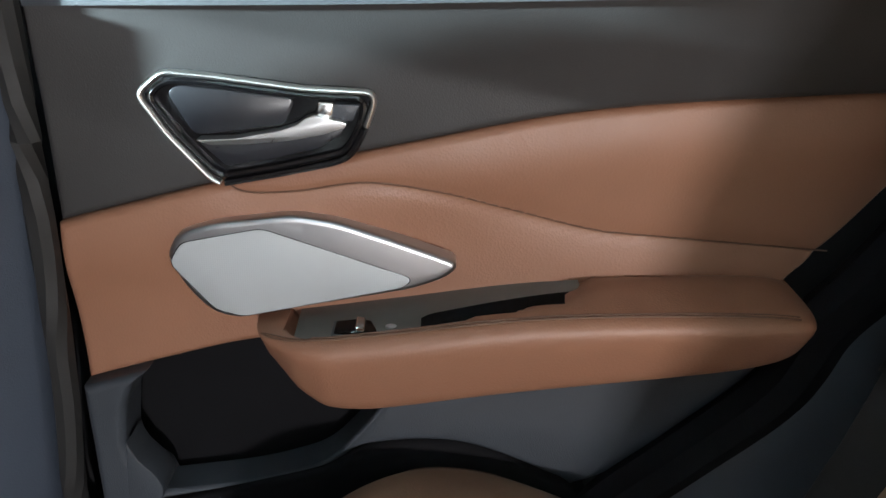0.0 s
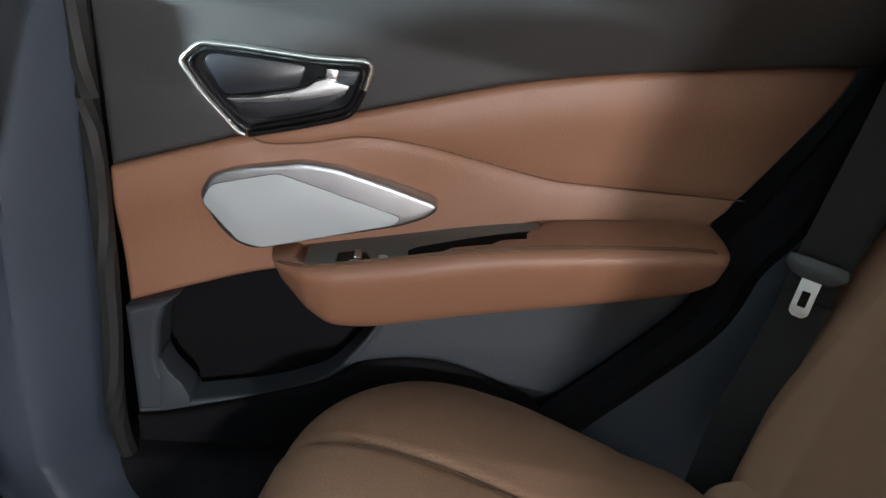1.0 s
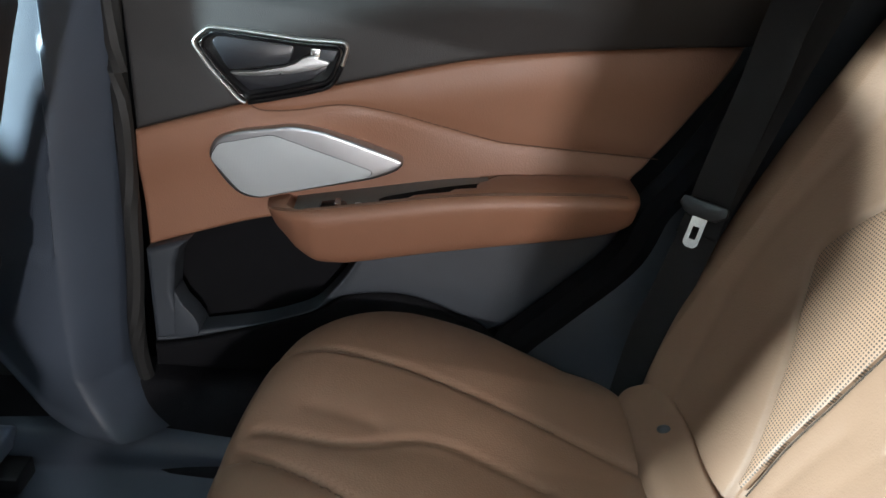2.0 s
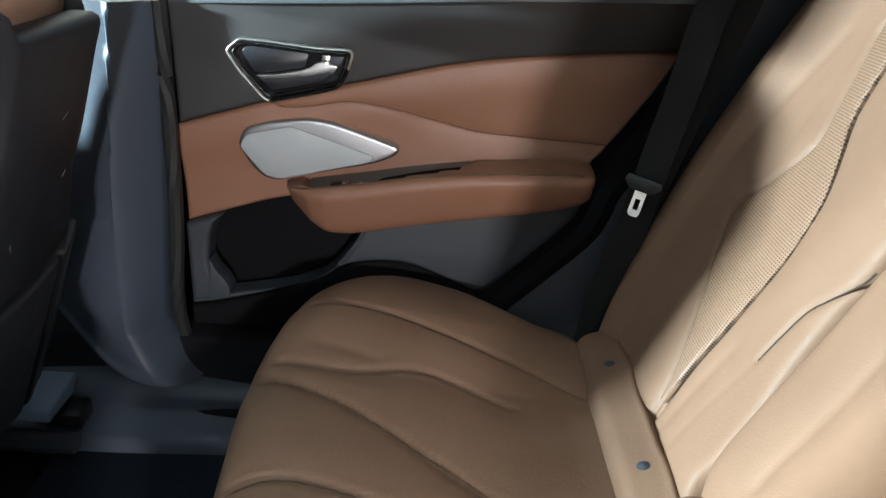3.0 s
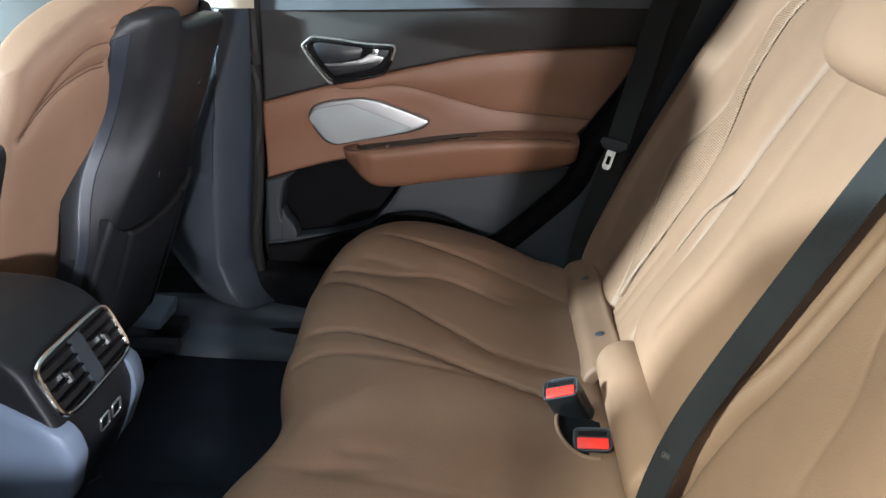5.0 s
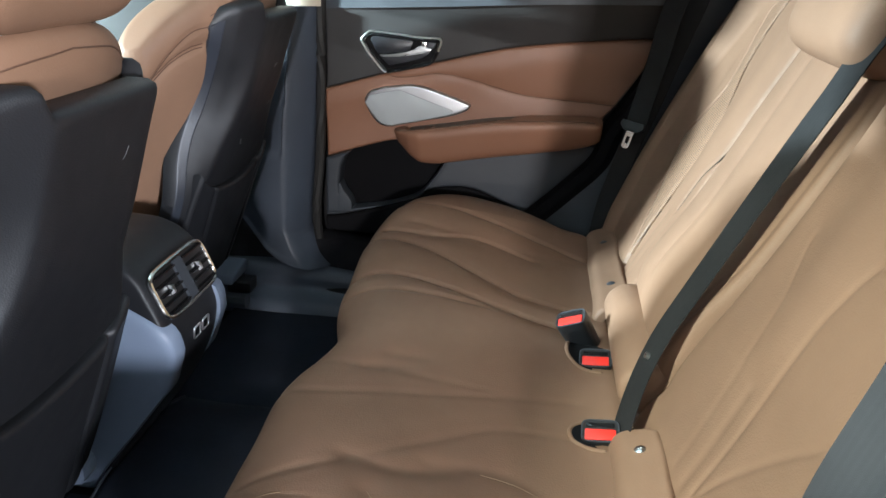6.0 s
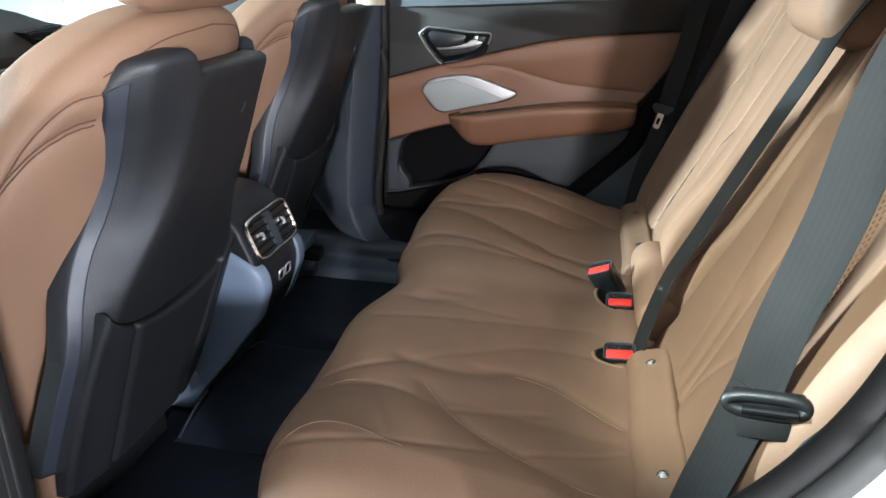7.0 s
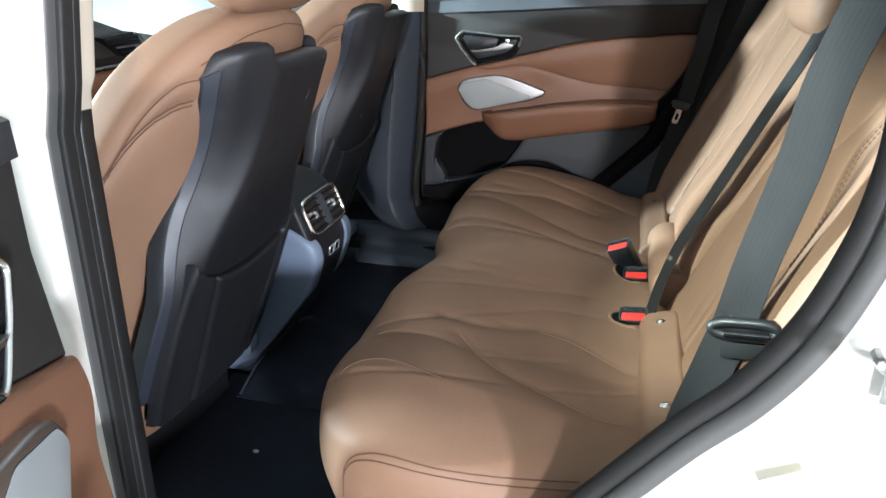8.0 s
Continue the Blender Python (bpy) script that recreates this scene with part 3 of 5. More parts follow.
        inner_y = 0.722 - (0.086 + 0.012 * s) * max(k, 0.02) * np.interp(x, [-0.13, -0.115, -0.085, -0.06, 0.3, 0.36], [0.4, 0.66, 0.92, 1, 1, 0.97])
        cy, hw = (inner_y + 0.735) / 2, (0.735 - inner_y) / 2
        rr = round_box(cy, (t + b) / 2, hw, (t - b) / 2, 64, 4.2)
        ring = []
        for y, z in rr:
            low = (t - z) / (t - b)
            y2 = y + 0.028 * low * (0.735 - y) / (2 * hw)
            cut = 0.017 * np.clip((x + 0.10) / 0.012, 0, 1) * np.clip((0.178 - x) / 0.04, 0, 1) * np.clip((y - np.interp(x, [-0.1, -0.08, 0.06, 0.12, 0.17], [0.680, 0.661, 0.661, 0.670, 0.706])) / 0.006, 0, 1)
            ring.append((x, y2, z - (cut if low < 0.5 else 0)))
        rings.append(ring)
    v, f = loft(rings)
    ar = raw("armrest", v, f, DOOR_LEATHER, d, "padded saddle-brown leather armrest")
    for dz in (0.0, 0.0035):
        seam_on(ar, [(-0.119, 0.672, 0.66)] + [(x, float(np.interp(x, [-0.11, -0.09, -0.06, 0.34], [0.660, 0.648, 0.6415, 0.631])) + dz, float(top(x)) + 0.03) for x in np.linspace(-0.11, 0.335, 24)], (0, 0.35, -0.94), r=0.0007 if dz else 0.0010, n=90)
    # switch plate, and a flat black sheet as the shade in the grip cup
    xs = np.linspace(-0.090, 0.165, 30)
    f_ = np.array([[(x, y, float(top(x)) - 0.012 + 0.12 * (y - 0.664)) for y in np.linspace(np.interp(x, [-0.1, -0.08, 0.06, 0.12, 0.17], [0.682, 0.663, 0.663, 0.672, 0.708]), 0.724, 6)] for x in xs])
    v, f = shell(f_, f_ - np.array([0, 0, 0.006]))
    sw = raw("switch_plate", v, f, PLATE, ar, "grey switch plate")
    xs = np.linspace(0.022, 0.160, 24)
    f_ = np.array([[(x, y, float(top(x)) - 0.0113 + 0.12 * (y - 0.664)) for y in np.linspace(np.interp(x, [0, 0.06, 0.12, 0.17], [0.665, 0.665, 0.674, 0.690]), np.interp(x, [0.02, 0.03, 0.14, 0.17], [0.684, 0.690, 0.702, 0.704]), 5)] for x in xs])
    v, f = shell(f_, f_ - np.array([0, 0, 0.006]))
    raw("grip_cup_shade", v, f, SHADE_BLACK, ar, "flat black sheet for the shaded grip cup")
    z0 = float(top(-0.035)) - 0.0062
    box("switch_frame", (-0.056, 0.668, z0 - 0.014), (-0.013, 0.694, z0 - 0.0030), GREY_TRIM, ar, "thin dark switch frame", 0.001)
    solid("window_switch", [(-0.054, z0 - 0.010), (-0.016, z0 - 0.006), (-0.016, z0 - 0.001), (-0.034, z0 + 0.001), (-0.054, z0 - 0.0025)], "y", 0.670, 0.692, GLOSS_BLACK, ar, "black window switch", 0.001, 1)
    solid("switch_blade", [(-0.035, z0 - 0.001), (-0.027, z0 - 0.001), (-0.027, z0 + 0.0035), (-0.035, z0 + 0.004)], "y", 0.671, 0.691, CHROME, ar, "chrome switch blade", 0.001, 1)
    # Small disc for the oval icon beside the switch; it doesn't glow.
    z1 = float(top(-0.004)) - 0.0105
    v, f = loft([[(-0.004 + 0.005 * k * math.cos(q), 0.679 + 0.0035 * k * math.sin(q), z1 + h) for q in np.linspace(0, 2 * np.pi, 16, endpoint=False)] for k, h in ((1, -0.003), (1, 0.0012), (0.7, 0.0018))])
    raw("switch_mark", v, f, SATIN, ar, "small pale oval marker")
    return d


def group_part(name, parent, label=""):
    ob = new(name)
    ob.empty_display_size = 0.03
    ob.parent = parent
    if label:
        ob["label"] = label
    return ob


def densify(poly, n, k=2):
    """n points round an outline with rounded corners; k sets how round."""
    p = np.asarray(poly, float)
    q = np.roll(p, -1, 0)
    fine = np.concatenate([a + (b - a) * np.linspace(0, 1, 40, endpoint=False)[:, None] for a, b in zip(p, q)])
    d = np.linalg.norm(np.roll(fine, -1, 0) - fine, axis=1)
    s = np.concatenate([[0], np.cumsum(d)])
    loop = np.concatenate([fine, fine[:1]])
    t = np.linspace(0, s[-1], n * 4, endpoint=False)
    r = np.stack([np.interp(t, s, loop[:, 0]), np.interp(t, s, loop[:, 1])], 1)
    r = sum(np.roll(r, i, 0) for i in range(-k, k + 1)) / (2 * k + 1)
    return r[::4]


def soften(points, n, k):
    """An open line through the points with its corners rounded off."""
    p = np.asarray(points, float)
    d = np.concatenate([[0], np.cumsum(np.linalg.norm(np.diff(p, axis=0), axis=1))])
    t = np.linspace(0, d[-1], n)
    r = np.stack([np.interp(t, d, p[:, i]) for i in range(p.shape[1])], 1)
    pad = np.concatenate([np.repeat(r[:1], k, 0), r, np.repeat(r[-1:], k, 0)])
    for _ in range(2):
        pad[k:-k] = sum(pad[k + i:len(pad) - k + i] for i in range(-k, k + 1)) / (2 * k + 1)
    return pad[k:-k]


def nearest_order(outer, inner):
    out = []
    for p in outer:
        out.append(inner[np.argmin(np.linalg.norm(inner - p, axis=1))])
    return np.array(out)


def panel_poly(name, poly, y0, y1, mat, parent, label):
    return solid(name, poly, "y", y0, y1, mat, parent, label, 0.001, 1)


door = rear_door()
# the near rear door stands open
NEAR = Matrix.Translation((-0.18, -0.89, -0.02)) @ pose(0, 0, 0, 0, 0, -67) @ pose(0, 0, 0.714, 7, 0, 0) @ Matrix.Translation((0, 0, -0.714)) @ Matrix.Diagonal((1, -1, 1, 1)) @ Matrix.Translation((0.30, -0.715, 0))
door_2 = copy_thing(door, NEAR)
door_2.name = "door_2"
tagged(door_2, "open rear door with black and saddle-brown leather trim", "door", "rear doors", "structure")

# far B-pillar trim: a flared column
pl = curve([(0.14, -0.70), (0.27, -0.60), (0.37, -0.56), (0.6, -0.555), (0.71, -0.55), (0.9, -0.55)])
pr = curve([(0.270, -0.245), (0.276, -0.258), (0.290, -0.288), (0.315, -0.318), (0.35, -0.337), (0.40, -0.343), (0.716, -0.318), (0.9, -0.308)])


pillar_low = curve([(-0.72, 0.52), (-0.56, 0.44), (-0.50, 0.385), (-0.463, 0.345), (-0.43, 0.312), (-0.39, 0.291), (-0.34, 0.281), (-0.295, 0.279), (-0.25, 0.276)])


def b_pillar():
    d = group_at("b_pillar", "grey-blue plastic B-pillar trim with a flared foot", "pillar", kind="structure")
    us = np.linspace(0, 1, 60)
    rows = []
    for w in np.concatenate([np.linspace(0, 0.16, 30), np.linspace(0.17, 1, 50)]):
        row = []
        for u in us:
            z = 0.28 + 0.625 * w
            x = float(pl(z) + (pr(z) - pl(z)) * u)
            z = float(pillar_low(x)) + (0.905 - float(pillar_low(x))) * w
            # a face rising to a ridge, then a return strip towards the door
            ridge = 0.80 - 0.06 * math.sin(np.clip((z - 0.3) / 0.6, 0, 1) * 3.1)
            k = math.sin(min(1.0, u / ridge) * math.pi / 2) ** 0.8 if u < ridge else 1 - ((u - ridge) / (1 - ridge)) ** 1.6
            soft = 0.5 + 0.5 * math.tanh((z - 0.562 - 0.02 * (u - 0.6)) / 0.004)
            foot = np.clip((0.40 - z) / 0.12, 0, 1) ** 2
            lip = 0.006 * math.exp(-(w / 0.02) ** 2)
            row.append((x, 0.700 - 0.062 * k - 0.016 * foot - lip + 0.006 * soft * (u < ridge), z))
        rows.append(row)
    f = np.array(rows)
    v, fa = shell(f, f + np.array([0, 0.03, 0]))
    raw("lower_trim", v, fa, PILLAR_TRIM, d, "", 50)
    zs = np.linspace(0.905, ROOF_Z, 14)
    f = np.array([[(-0.40 + 0.1 * u + 0.1 * (z - 0.9) * 0.3, 0.688 - 0.02 * np.sin(np.pi * u) - 0.25 * (z - 0.9) * 0.5, z) for u in us] for z in zs])
    v, fa = shell(f, f + np.array([0, 0.03, 0]))
    raw("upper_trim", v, fa, BEIGE, d, "pale beige upper trim")
    return d


pillar = b_pillar()


def scuff_plate():
    """Plastic trim along the sill: a shelf under the pillar with a stepped, rounded inner edge."""
    prof = smooth_line([(0.735, 0.262), (0.69, 0.266), (0.655, 0.262), (0.636, 0.245), (0.630, 0.222), (0.606, 0.212), (0.585, 0.205), (0.574, 0.188), (0.570, 0.172)], 40)
    xs = np.linspace(-1.15, 0.22, 60)
    f = np.array([[(x, y - 0.012 * math.exp(-((x + 0.45) / 0.18) ** 2), z + 0.016 * math.exp(-((x + 0.42) / 0.2) ** 2) * np.clip((z - 0.2) / 0.06, 0, 1)) for y, z in prof] for x in xs])
    v, fa = shell(f, f + np.array([0, 0.03, -0.012]))
    return tagged(raw("sill_trim", v, fa, PILLAR_TRIM), "dark grey plastic scuff plate along the sill", "sill", kind="structure")


scuff_plate()
tagged(tube("door_seal", [(-0.322, 0.715, 0.33), (-0.322, 0.70, 0.42), (-0.309, 0.70, 0.6), (-0.304, 0.70, 0.9), (-0.29, 0.66, 1.2)], 0.012, RUBBER, samples=40), "black rubber door seal", "seal", kind="structure")
# Rear seal, widened in near black to include the shaded gap beside it.
pts = [(float(rear_edge(z)) + 0.024, 0.690, z) for z in np.linspace(0.40, 0.98, 30)]
tagged(tube("door_seal", pts, 0.028, SHADE_BLACK, samples=60, up=(0, 1, 0)), "black rubber door seal", "seal", kind="structure")
# sill
tagged(solid("sill_trim", [(0.62, 0.12), (0.76, 0.12), (0.76, 0.34), (0.70, 0.33), (0.66, 0.27), (0.62, 0.22)], "x", -1.2, 0.3, CARPET, bevel=0.01), "black carpeted door sill trim", "sill", **structure)
tagged(solid("sill_trim", [(-0.62, 0.12), (-0.78, 0.12), (-0.78, 0.30), (-0.72, 0.29), (-0.66, 0.24), (-0.62, 0.20)], "x", -1.2, 0.3, BLACK, bevel=0.01), "black door sill trim", "sill", **structure)


def quarter_trim(side):
    zs = np.linspace(0.20, ROOF_Z, 40)
    us = np.linspace(0, 1, 20)
    f = np.array([[(float(rear_edge(min(z, 0.99))) + (0.015 if side > 0 else 0.07) + u * 0.5, side * (0.672 - 0.05 * u - 0.12 * np.clip((z - 0.85) / 0.5, 0, 1)), z) for u in us] for z in zs])
    v, fa = shell(f, f + np.array([0, side * 0.02, 0]))
    return tagged(raw("quarter_trim", v, fa, GREY_TRIM), "dark grey quarter trim beside the rear seat", "trim", kind="structure")


quarter_trim(1)
quarter_trim(-1)
# far windows
far_glass = box("window_1", (-0.30, 0.705, 0.95), (0.48, 0.709, ROOF_Z), GLASS, bevel=0)
far_glass.visible_shadow = False
tagged(far_glass, "clear rear side window glass", "window", **structure)
# far body below and ahead
# Black sheet added so gaps in the trim look dark, not white.
tagged(box("dark_backing", (-1.3, 0.80, 0.05), (0.75, 0.82, 0.92), BLACK, bevel=0.005), "black sheet added behind the door trim to keep its gaps dark", "body panel", **structure)
tagged(box("front_door_trim", (-1.25, 0.70, 0.17), (-0.48, 0.735, 0.93), SOFT_BLACK, bevel=0.01), "black front door trim", "door trim", **structure)
tagged(box("body_side", (-1.3, 0.84, 0.0), (-0.34, 0.87, 0.86), PAINT, bevel=0.01), "white car body side at the front door", "body panel", **structure)
tagged(box("body_side", (0.5, 0.84, 0.0), (1.2, 0.87, ROOF_Z), PAINT, bevel=0.01), "white car quarter body", "body panel", **structure)

# ---- near side: B-pillar, seal, white quarter panel ----
SEAL = [(-0.30, -0.72, 0.24), (-0.1, -0.72, 0.235), (0.08, -0.72, 0.30), (0.19, -0.72, 0.40), (0.269, -0.72, 0.499), (0.311, -0.72, 0.553), (0.359, -0.72, 0.614), (0.404, -0.72, 0.664), (0.443, -0.72, 0.725), (0.468, -0.72, 0.789), (0.484, -0.72, 0.862), (0.486, -0.715, 0.95), (0.47, -0.68, 1.1), (0.40, -0.64, 1.24)]
seal = group_at("opening_seal", "grey-black rubber seal round the open door", "seal", kind="structure")
tube("seal_bulb", [(x + 0.004, y, z - 0.004) for x, y, z in SEAL], 0.0125, RUBBER, seal, "", samples=120, n=12, up=(0, 1, 0))
tube("seal_flange", [(x + 0.019, y - 0.012, z - 0.014) for x, y, z in SEAL], 0.0125, SEAL_GLARE, seal, "", samples=120, n=12, up=(0, 1, 0))


def quarter_panel():
    line = smooth_line(SEAL, 120)
    outs = [(0.020, -0.004), (0.028, -0.022), (0.045, -0.031), (0.070, -0.036), (0.12, -0.042), (0.18, -0.046), (0.26, -0.06), (0.30, -0.09)]
    rows = []
    d = np.gradient(line, axis=0)
    for p, t in zip(line, d):
        n = np.array([t[2], -t[0]])
        n = n / (np.linalg.norm(n) + 1e-9)
        g = 1 - 0.6 * min(1, max(0, (p[2] - 0.95) / 0.2))
        rows.append([(p[0] + n[0] * a * g, p[1] + b, p[2] + n[1] * a * g) for a, b in outs])
    f = np.array(rows)[14:]
    f[:, :, 0] = np.maximum(f[:, :, 0], np.minimum(f[:, :1, 0], 2))
    v, fa = shell(f, f + np.array([0, 0.012, 0]))
    return tagged(raw("quarter_panel", v, fa, PAINT), "glossy white rear quarter of the car body", "body panel", kind="structure")


quarter_panel()
near_pillar = group_at("b_pillar", "near B-pillar with white body, rubber seal and beige trim", "pillar", kind="structure")
zs = np.linspace(0.2, 1.28, 30)


def column(name, x0, x1, y0, y1, z0, z1, mat, label, lean=0.10):
    zz = np.linspace(z0, z1, 24)
    rings = []
    for z in zz:
        sh = -0.02 * (z - 0.6) if z < 0.9 else 0.02 * (z - 0.9)
        dy = lean * max(0, z - 0.85)
        rr = round_box((x0 + x1) / 2 + sh, (y0 + y1) / 2 + dy, (x1 - x0) / 2, (y1 - y0) / 2, 24, 6)
        rings.append([(a, b, z) for a, b in rr])
    v, f = loft(rings)
    return raw(name, v, f, mat, near_pillar, label)


column("outer_pillar", -0.45, -0.296, -0.78, -0.725, 0.2, 1.28, PAINT, "white painted pillar", 0.15)
column("seal_lip", -0.313, -0.294, -0.752, -0.728, 0.2, 1.28, SEAL_GLARE, "outer seal lip, greyed for glare off the white paint", 0.15)
column("pillar_seal", -0.303, -0.287, -0.738, -0.716, 0.2, 1.28, RUBBER, "black rubber seal", 0.15)
column("seal_rib", -0.296, -0.286, -0.722, -0.711, 0.2, 1.28, RUBBER, "thin rubber rib", 0.15)
column("inner_trim", -0.34, -0.284, -0.714, -0.69, 0.2, 0.875, BLACK, "dark lower trim")
column("upper_trim", -0.33, -0.288, -0.716, -0.685, 0.875, 1.28, BEIGE, "pale beige upper trim", 0.15)

# ---- rear bench ----
BACK_SLOPE = 0.44
CUSH_W = curve([(-0.2, 0.655), (-0.08, 0.672), (0.044, 0.704), (0.15, 0.694), (0.25, 0.664), (0.33, 0.630), (0.45, 0.605)])
HALF_CREASES = [  # line in (x, |y|), depth, width, soft depth
    ([(-0.15, 0.548), (-0.066, 0.556), (0.096, 0.519), (0.248, 0.464), (0.34, 0.418)], 0.005, 0.005, 0.003),
    ([(-0.085, 0.420), (0.01, 0.398), (0.112, 0.418), (0.227, 0.375)], 0.005, 0.005, 0.003),
    ([(-0.10, 0.385), (-0.081, 0.379), (0.01, 0.332), (0.114, 0.262), (0.199, 0.206), (0.34, 0.185)], 0.006, 0.005, 0.004),
    ([(-0.13, 0.178), (-0.096, 0.184), (-0.034, 0.196), (0.081, 0.171), (0.199, 0.133), (0.30, 0.108)], 0.006, 0.005, 0.004),
    ([(-0.11, 0.095), (-0.083, 0.106), (-0.02, 0.126), (0.161, 0.129), (0.25, 0.110)], 0.004, 0.005, 0.002)]


def rear_bench():
    d = group_at("rear_seat", "tan leather rear bench with stitched seams", "seat", at=(0, 0, 0))
    prof = smooth_line([(0.36, 0.28), (0.12, 0.265), (-0.005, 0.285), (-0.058, 0.335), (-0.096, 0.395), (-0.108, 0.438), (-0.092, 0.47), (-0.045, 0.488), (0.03, 0.489), (0.12, 0.478), (0.22, 0.463), (0.30, 0.452), (0.37, 0.445), (0.40, 0.40)], 150, True)
    vs = np.sin(np.linspace(-np.pi / 2, np.pi / 2, 301)) * 0.35 + np.linspace(-1, 1, 301) * 0.65
    core = np.array([0.16, 0.365])
    rings = []
    for v in vs:
        k = (1 - abs(v) ** 6.5) ** (1 / 6.0) if abs(v) < 1 else 0.0
        k = max(k, 0.03)
        p = core + (prof - core) * np.array([k, k])
        w = CUSH_W(p[:, 0])
        y = w * v
        ring = np.stack([p[:, 0], y, p[:, 1]], 1)
        # the middle seat sits a little higher and further back
        mid = np.exp(-((y + 0.03) / 0.095) ** 2)
        front = np.clip((0.05 - p[:, 0]) / 0.15, 0, 1)
        ring[:, 0] += (0.036 * mid - 0.016 * np.exp(-((np.abs(y) - 0.38) / 0.14) ** 2) * (y > 0) - 0.008 * np.exp(-((y + 0.18) / 0.07) ** 2)) * front
        topw = np.clip((p[:, 1] - 0.42) / 0.03, 0, 1)
        ring[:, 2] += 0.006 * mid * topw + 0.006 * topw + 0.022 * topw * np.clip((np.abs(y) - 0.40) / 0.14, 0, 1)
        rings.append(ring)
    g = np.array(rings)
    top = np.clip((g[:, :, 2] - 0.40) / 0.05, 0, 1)
    drop = np.zeros(top.shape)
    for line, depth, width, soft in HALF_CREASES:
        for s in (1, -1):
            drop = np.maximum(drop, (1.0 if s > 0 else 0.3) * crease(g[:, :, 0], g[:, :, 1] * s, line, depth, width, soft, 0.03))
    # small wrinkles
    for line, depth in WRINKLES:
        drop += crease(g[:, :, 0], g[:, :, 1], line, depth, 0.008, depth, 0.02)
    g[:, :, 2] -= drop * top
    g[:, :, 0] += drop * (1 - top) * np.clip((g[:, :, 2] - 0.3) / 0.1, 0, 1)
    v, f = loft(g)
    cushion = raw("cushion", v, f, LEATHER, d, "tan leather bench cushion with creased seams", 60)
    for s in (1, -1):
        if s < 0:
            seam_on(cushion, [(-0.080, s * 0.575, 0.5), (-0.066, s * 0.545, 0.5), (-0.040, s * 0.520, 0.5), (0.002, s * 0.517, 0.5), (0.072, s * 0.537, 0.5)], (0, 0, -1))
        for dz in (0.0, -0.007):
            seam_on(cushion, [(-0.014, s * 0.72, 0.415 + dz), (-0.012, s * 0.72, 0.452 + dz), (0.010, s * 0.72, 0.477 + dz), (0.055, s * 0.72, 0.484 + dz), (0.15, s * 0.72, 0.470 + dz), (0.27, s * 0.72, 0.448 + dz)], (0, -s, 0))
        for line, depth, width, soft in (HALF_CREASES[:1] + HALF_CREASES[2:4]) if s > 0 else []:
            seam_on(cushion, [(x, s * y, 0.5) for x, y in line if -0.1 < x < 0.33], (0, 0, -1), r=0.0007)
    for line in ([(0.06, -0.37, 0.5), (0.13, -0.45, 0.5), (0.2, -0.487, 0.5), (0.28, -0.519, 0.5), (0.33, -0.522, 0.5)], [(0.18, -0.30, 0.5), (0.24, -0.31, 0.5), (0.33, -0.365, 0.5)], [(-0.06, -0.41, 0.5), (-0.045, -0.40, 0.5), (-0.03, -0.395, 0.5)]):
        seam_on(cushion, line, (0, 0, -1), PALE_THREAD, 0.00035)
    # backrest sections
    for s in (1, -1):
        backrest(d, s)
    center_backrest(d)
    return d


WRINKLES = [([(0.02, -0.315), (0.08, -0.325), (0.14, -0.31)], 0.003), ([(0.0, -0.125), (0.05, -0.115)], 0.003), ([(0.03, -0.09), (0.075, -0.085)], 0.002),
            ([(0.06, -0.37), (0.13, -0.45), (0.2, -0.487), (0.28, -0.519)], 0.0025), ([(-0.03, 0.45), (0.04, 0.43)], 0.002), ([(0.12, -0.30), (0.22, -0.295), (0.33, -0.36)], 0.002)]


def on_back(a, y, off):
    c = 1 / math.sqrt(1 + BACK_SLOPE ** 2)
    return np.stack([0.372 + a * BACK_SLOPE * c - c * off, y, 0.44 + a * c + BACK_SLOPE * c * off], -1)


INNER = curve([(-0.05, 0.17), (0.0, 0.172), (0.05, 0.180), (0.085, 0.196), (0.12, 0.190), (0.18, 0.190), (0.25, 0.200), (0.35, 0.203), (0.45, 0.201), (0.55, 0.192), (0.72, 0.18)])
OUTER = curve([(-0.05, 0.55), (0.05, 0.575), (0.12, 0.60), (0.22, 0.63), (0.35, 0.645), (0.5, 0.64), (0.62, 0.615), (0.72, 0.56)])
# Below about 0.3, BAND_A follows a cast shadow's edge, built as a seam.
BAND_A = curve([(0.05, 0.342), (0.09, 0.348), (0.13, 0.365), (0.20, 0.408), (0.25, 0.448), (0.29, 0.474), (0.315, 0.474), (0.35, 0.458), (0.385, 0.436), (0.43, 0.416), (0.48, 0.428), (0.535, 0.446), (0.575, 0.455), (0.60, 0.44), (0.66, 0.41)])
BAND_B = curve([(0.05, 0.336), (0.09, 0.334), (0.148, 0.335), (0.22, 0.328), (0.287, 0.322), (0.321, 0.322), (0.382, 0.334), (0.434, 0.364), (0.473, 0.388), (0.532, 0.400), (0.583, 0.400), (0.61, 0.387), (0.66, 0.36)])
BANDS = {f: [(a, float(f(a))) for a in np.linspace(0.06, 0.655, 36)] for f in (BAND_A, BAND_B)}
FOLD_LOW = [(0.05, 0.275), (0.097, 0.272), (0.154, 0.263), (0.237, 0.247), (0.294, 0.236)]
FOLD_MID = [(0.22, 0.249), (0.260, 0.243), (0.294, 0.236), (0.316, 0.224), (0.349, 0.204), (0.365, 0.200)]


def bolster(y):
    return 0.030 * np.clip((np.abs(y) - 0.46) / 0.10, 0, 1) ** 1.5


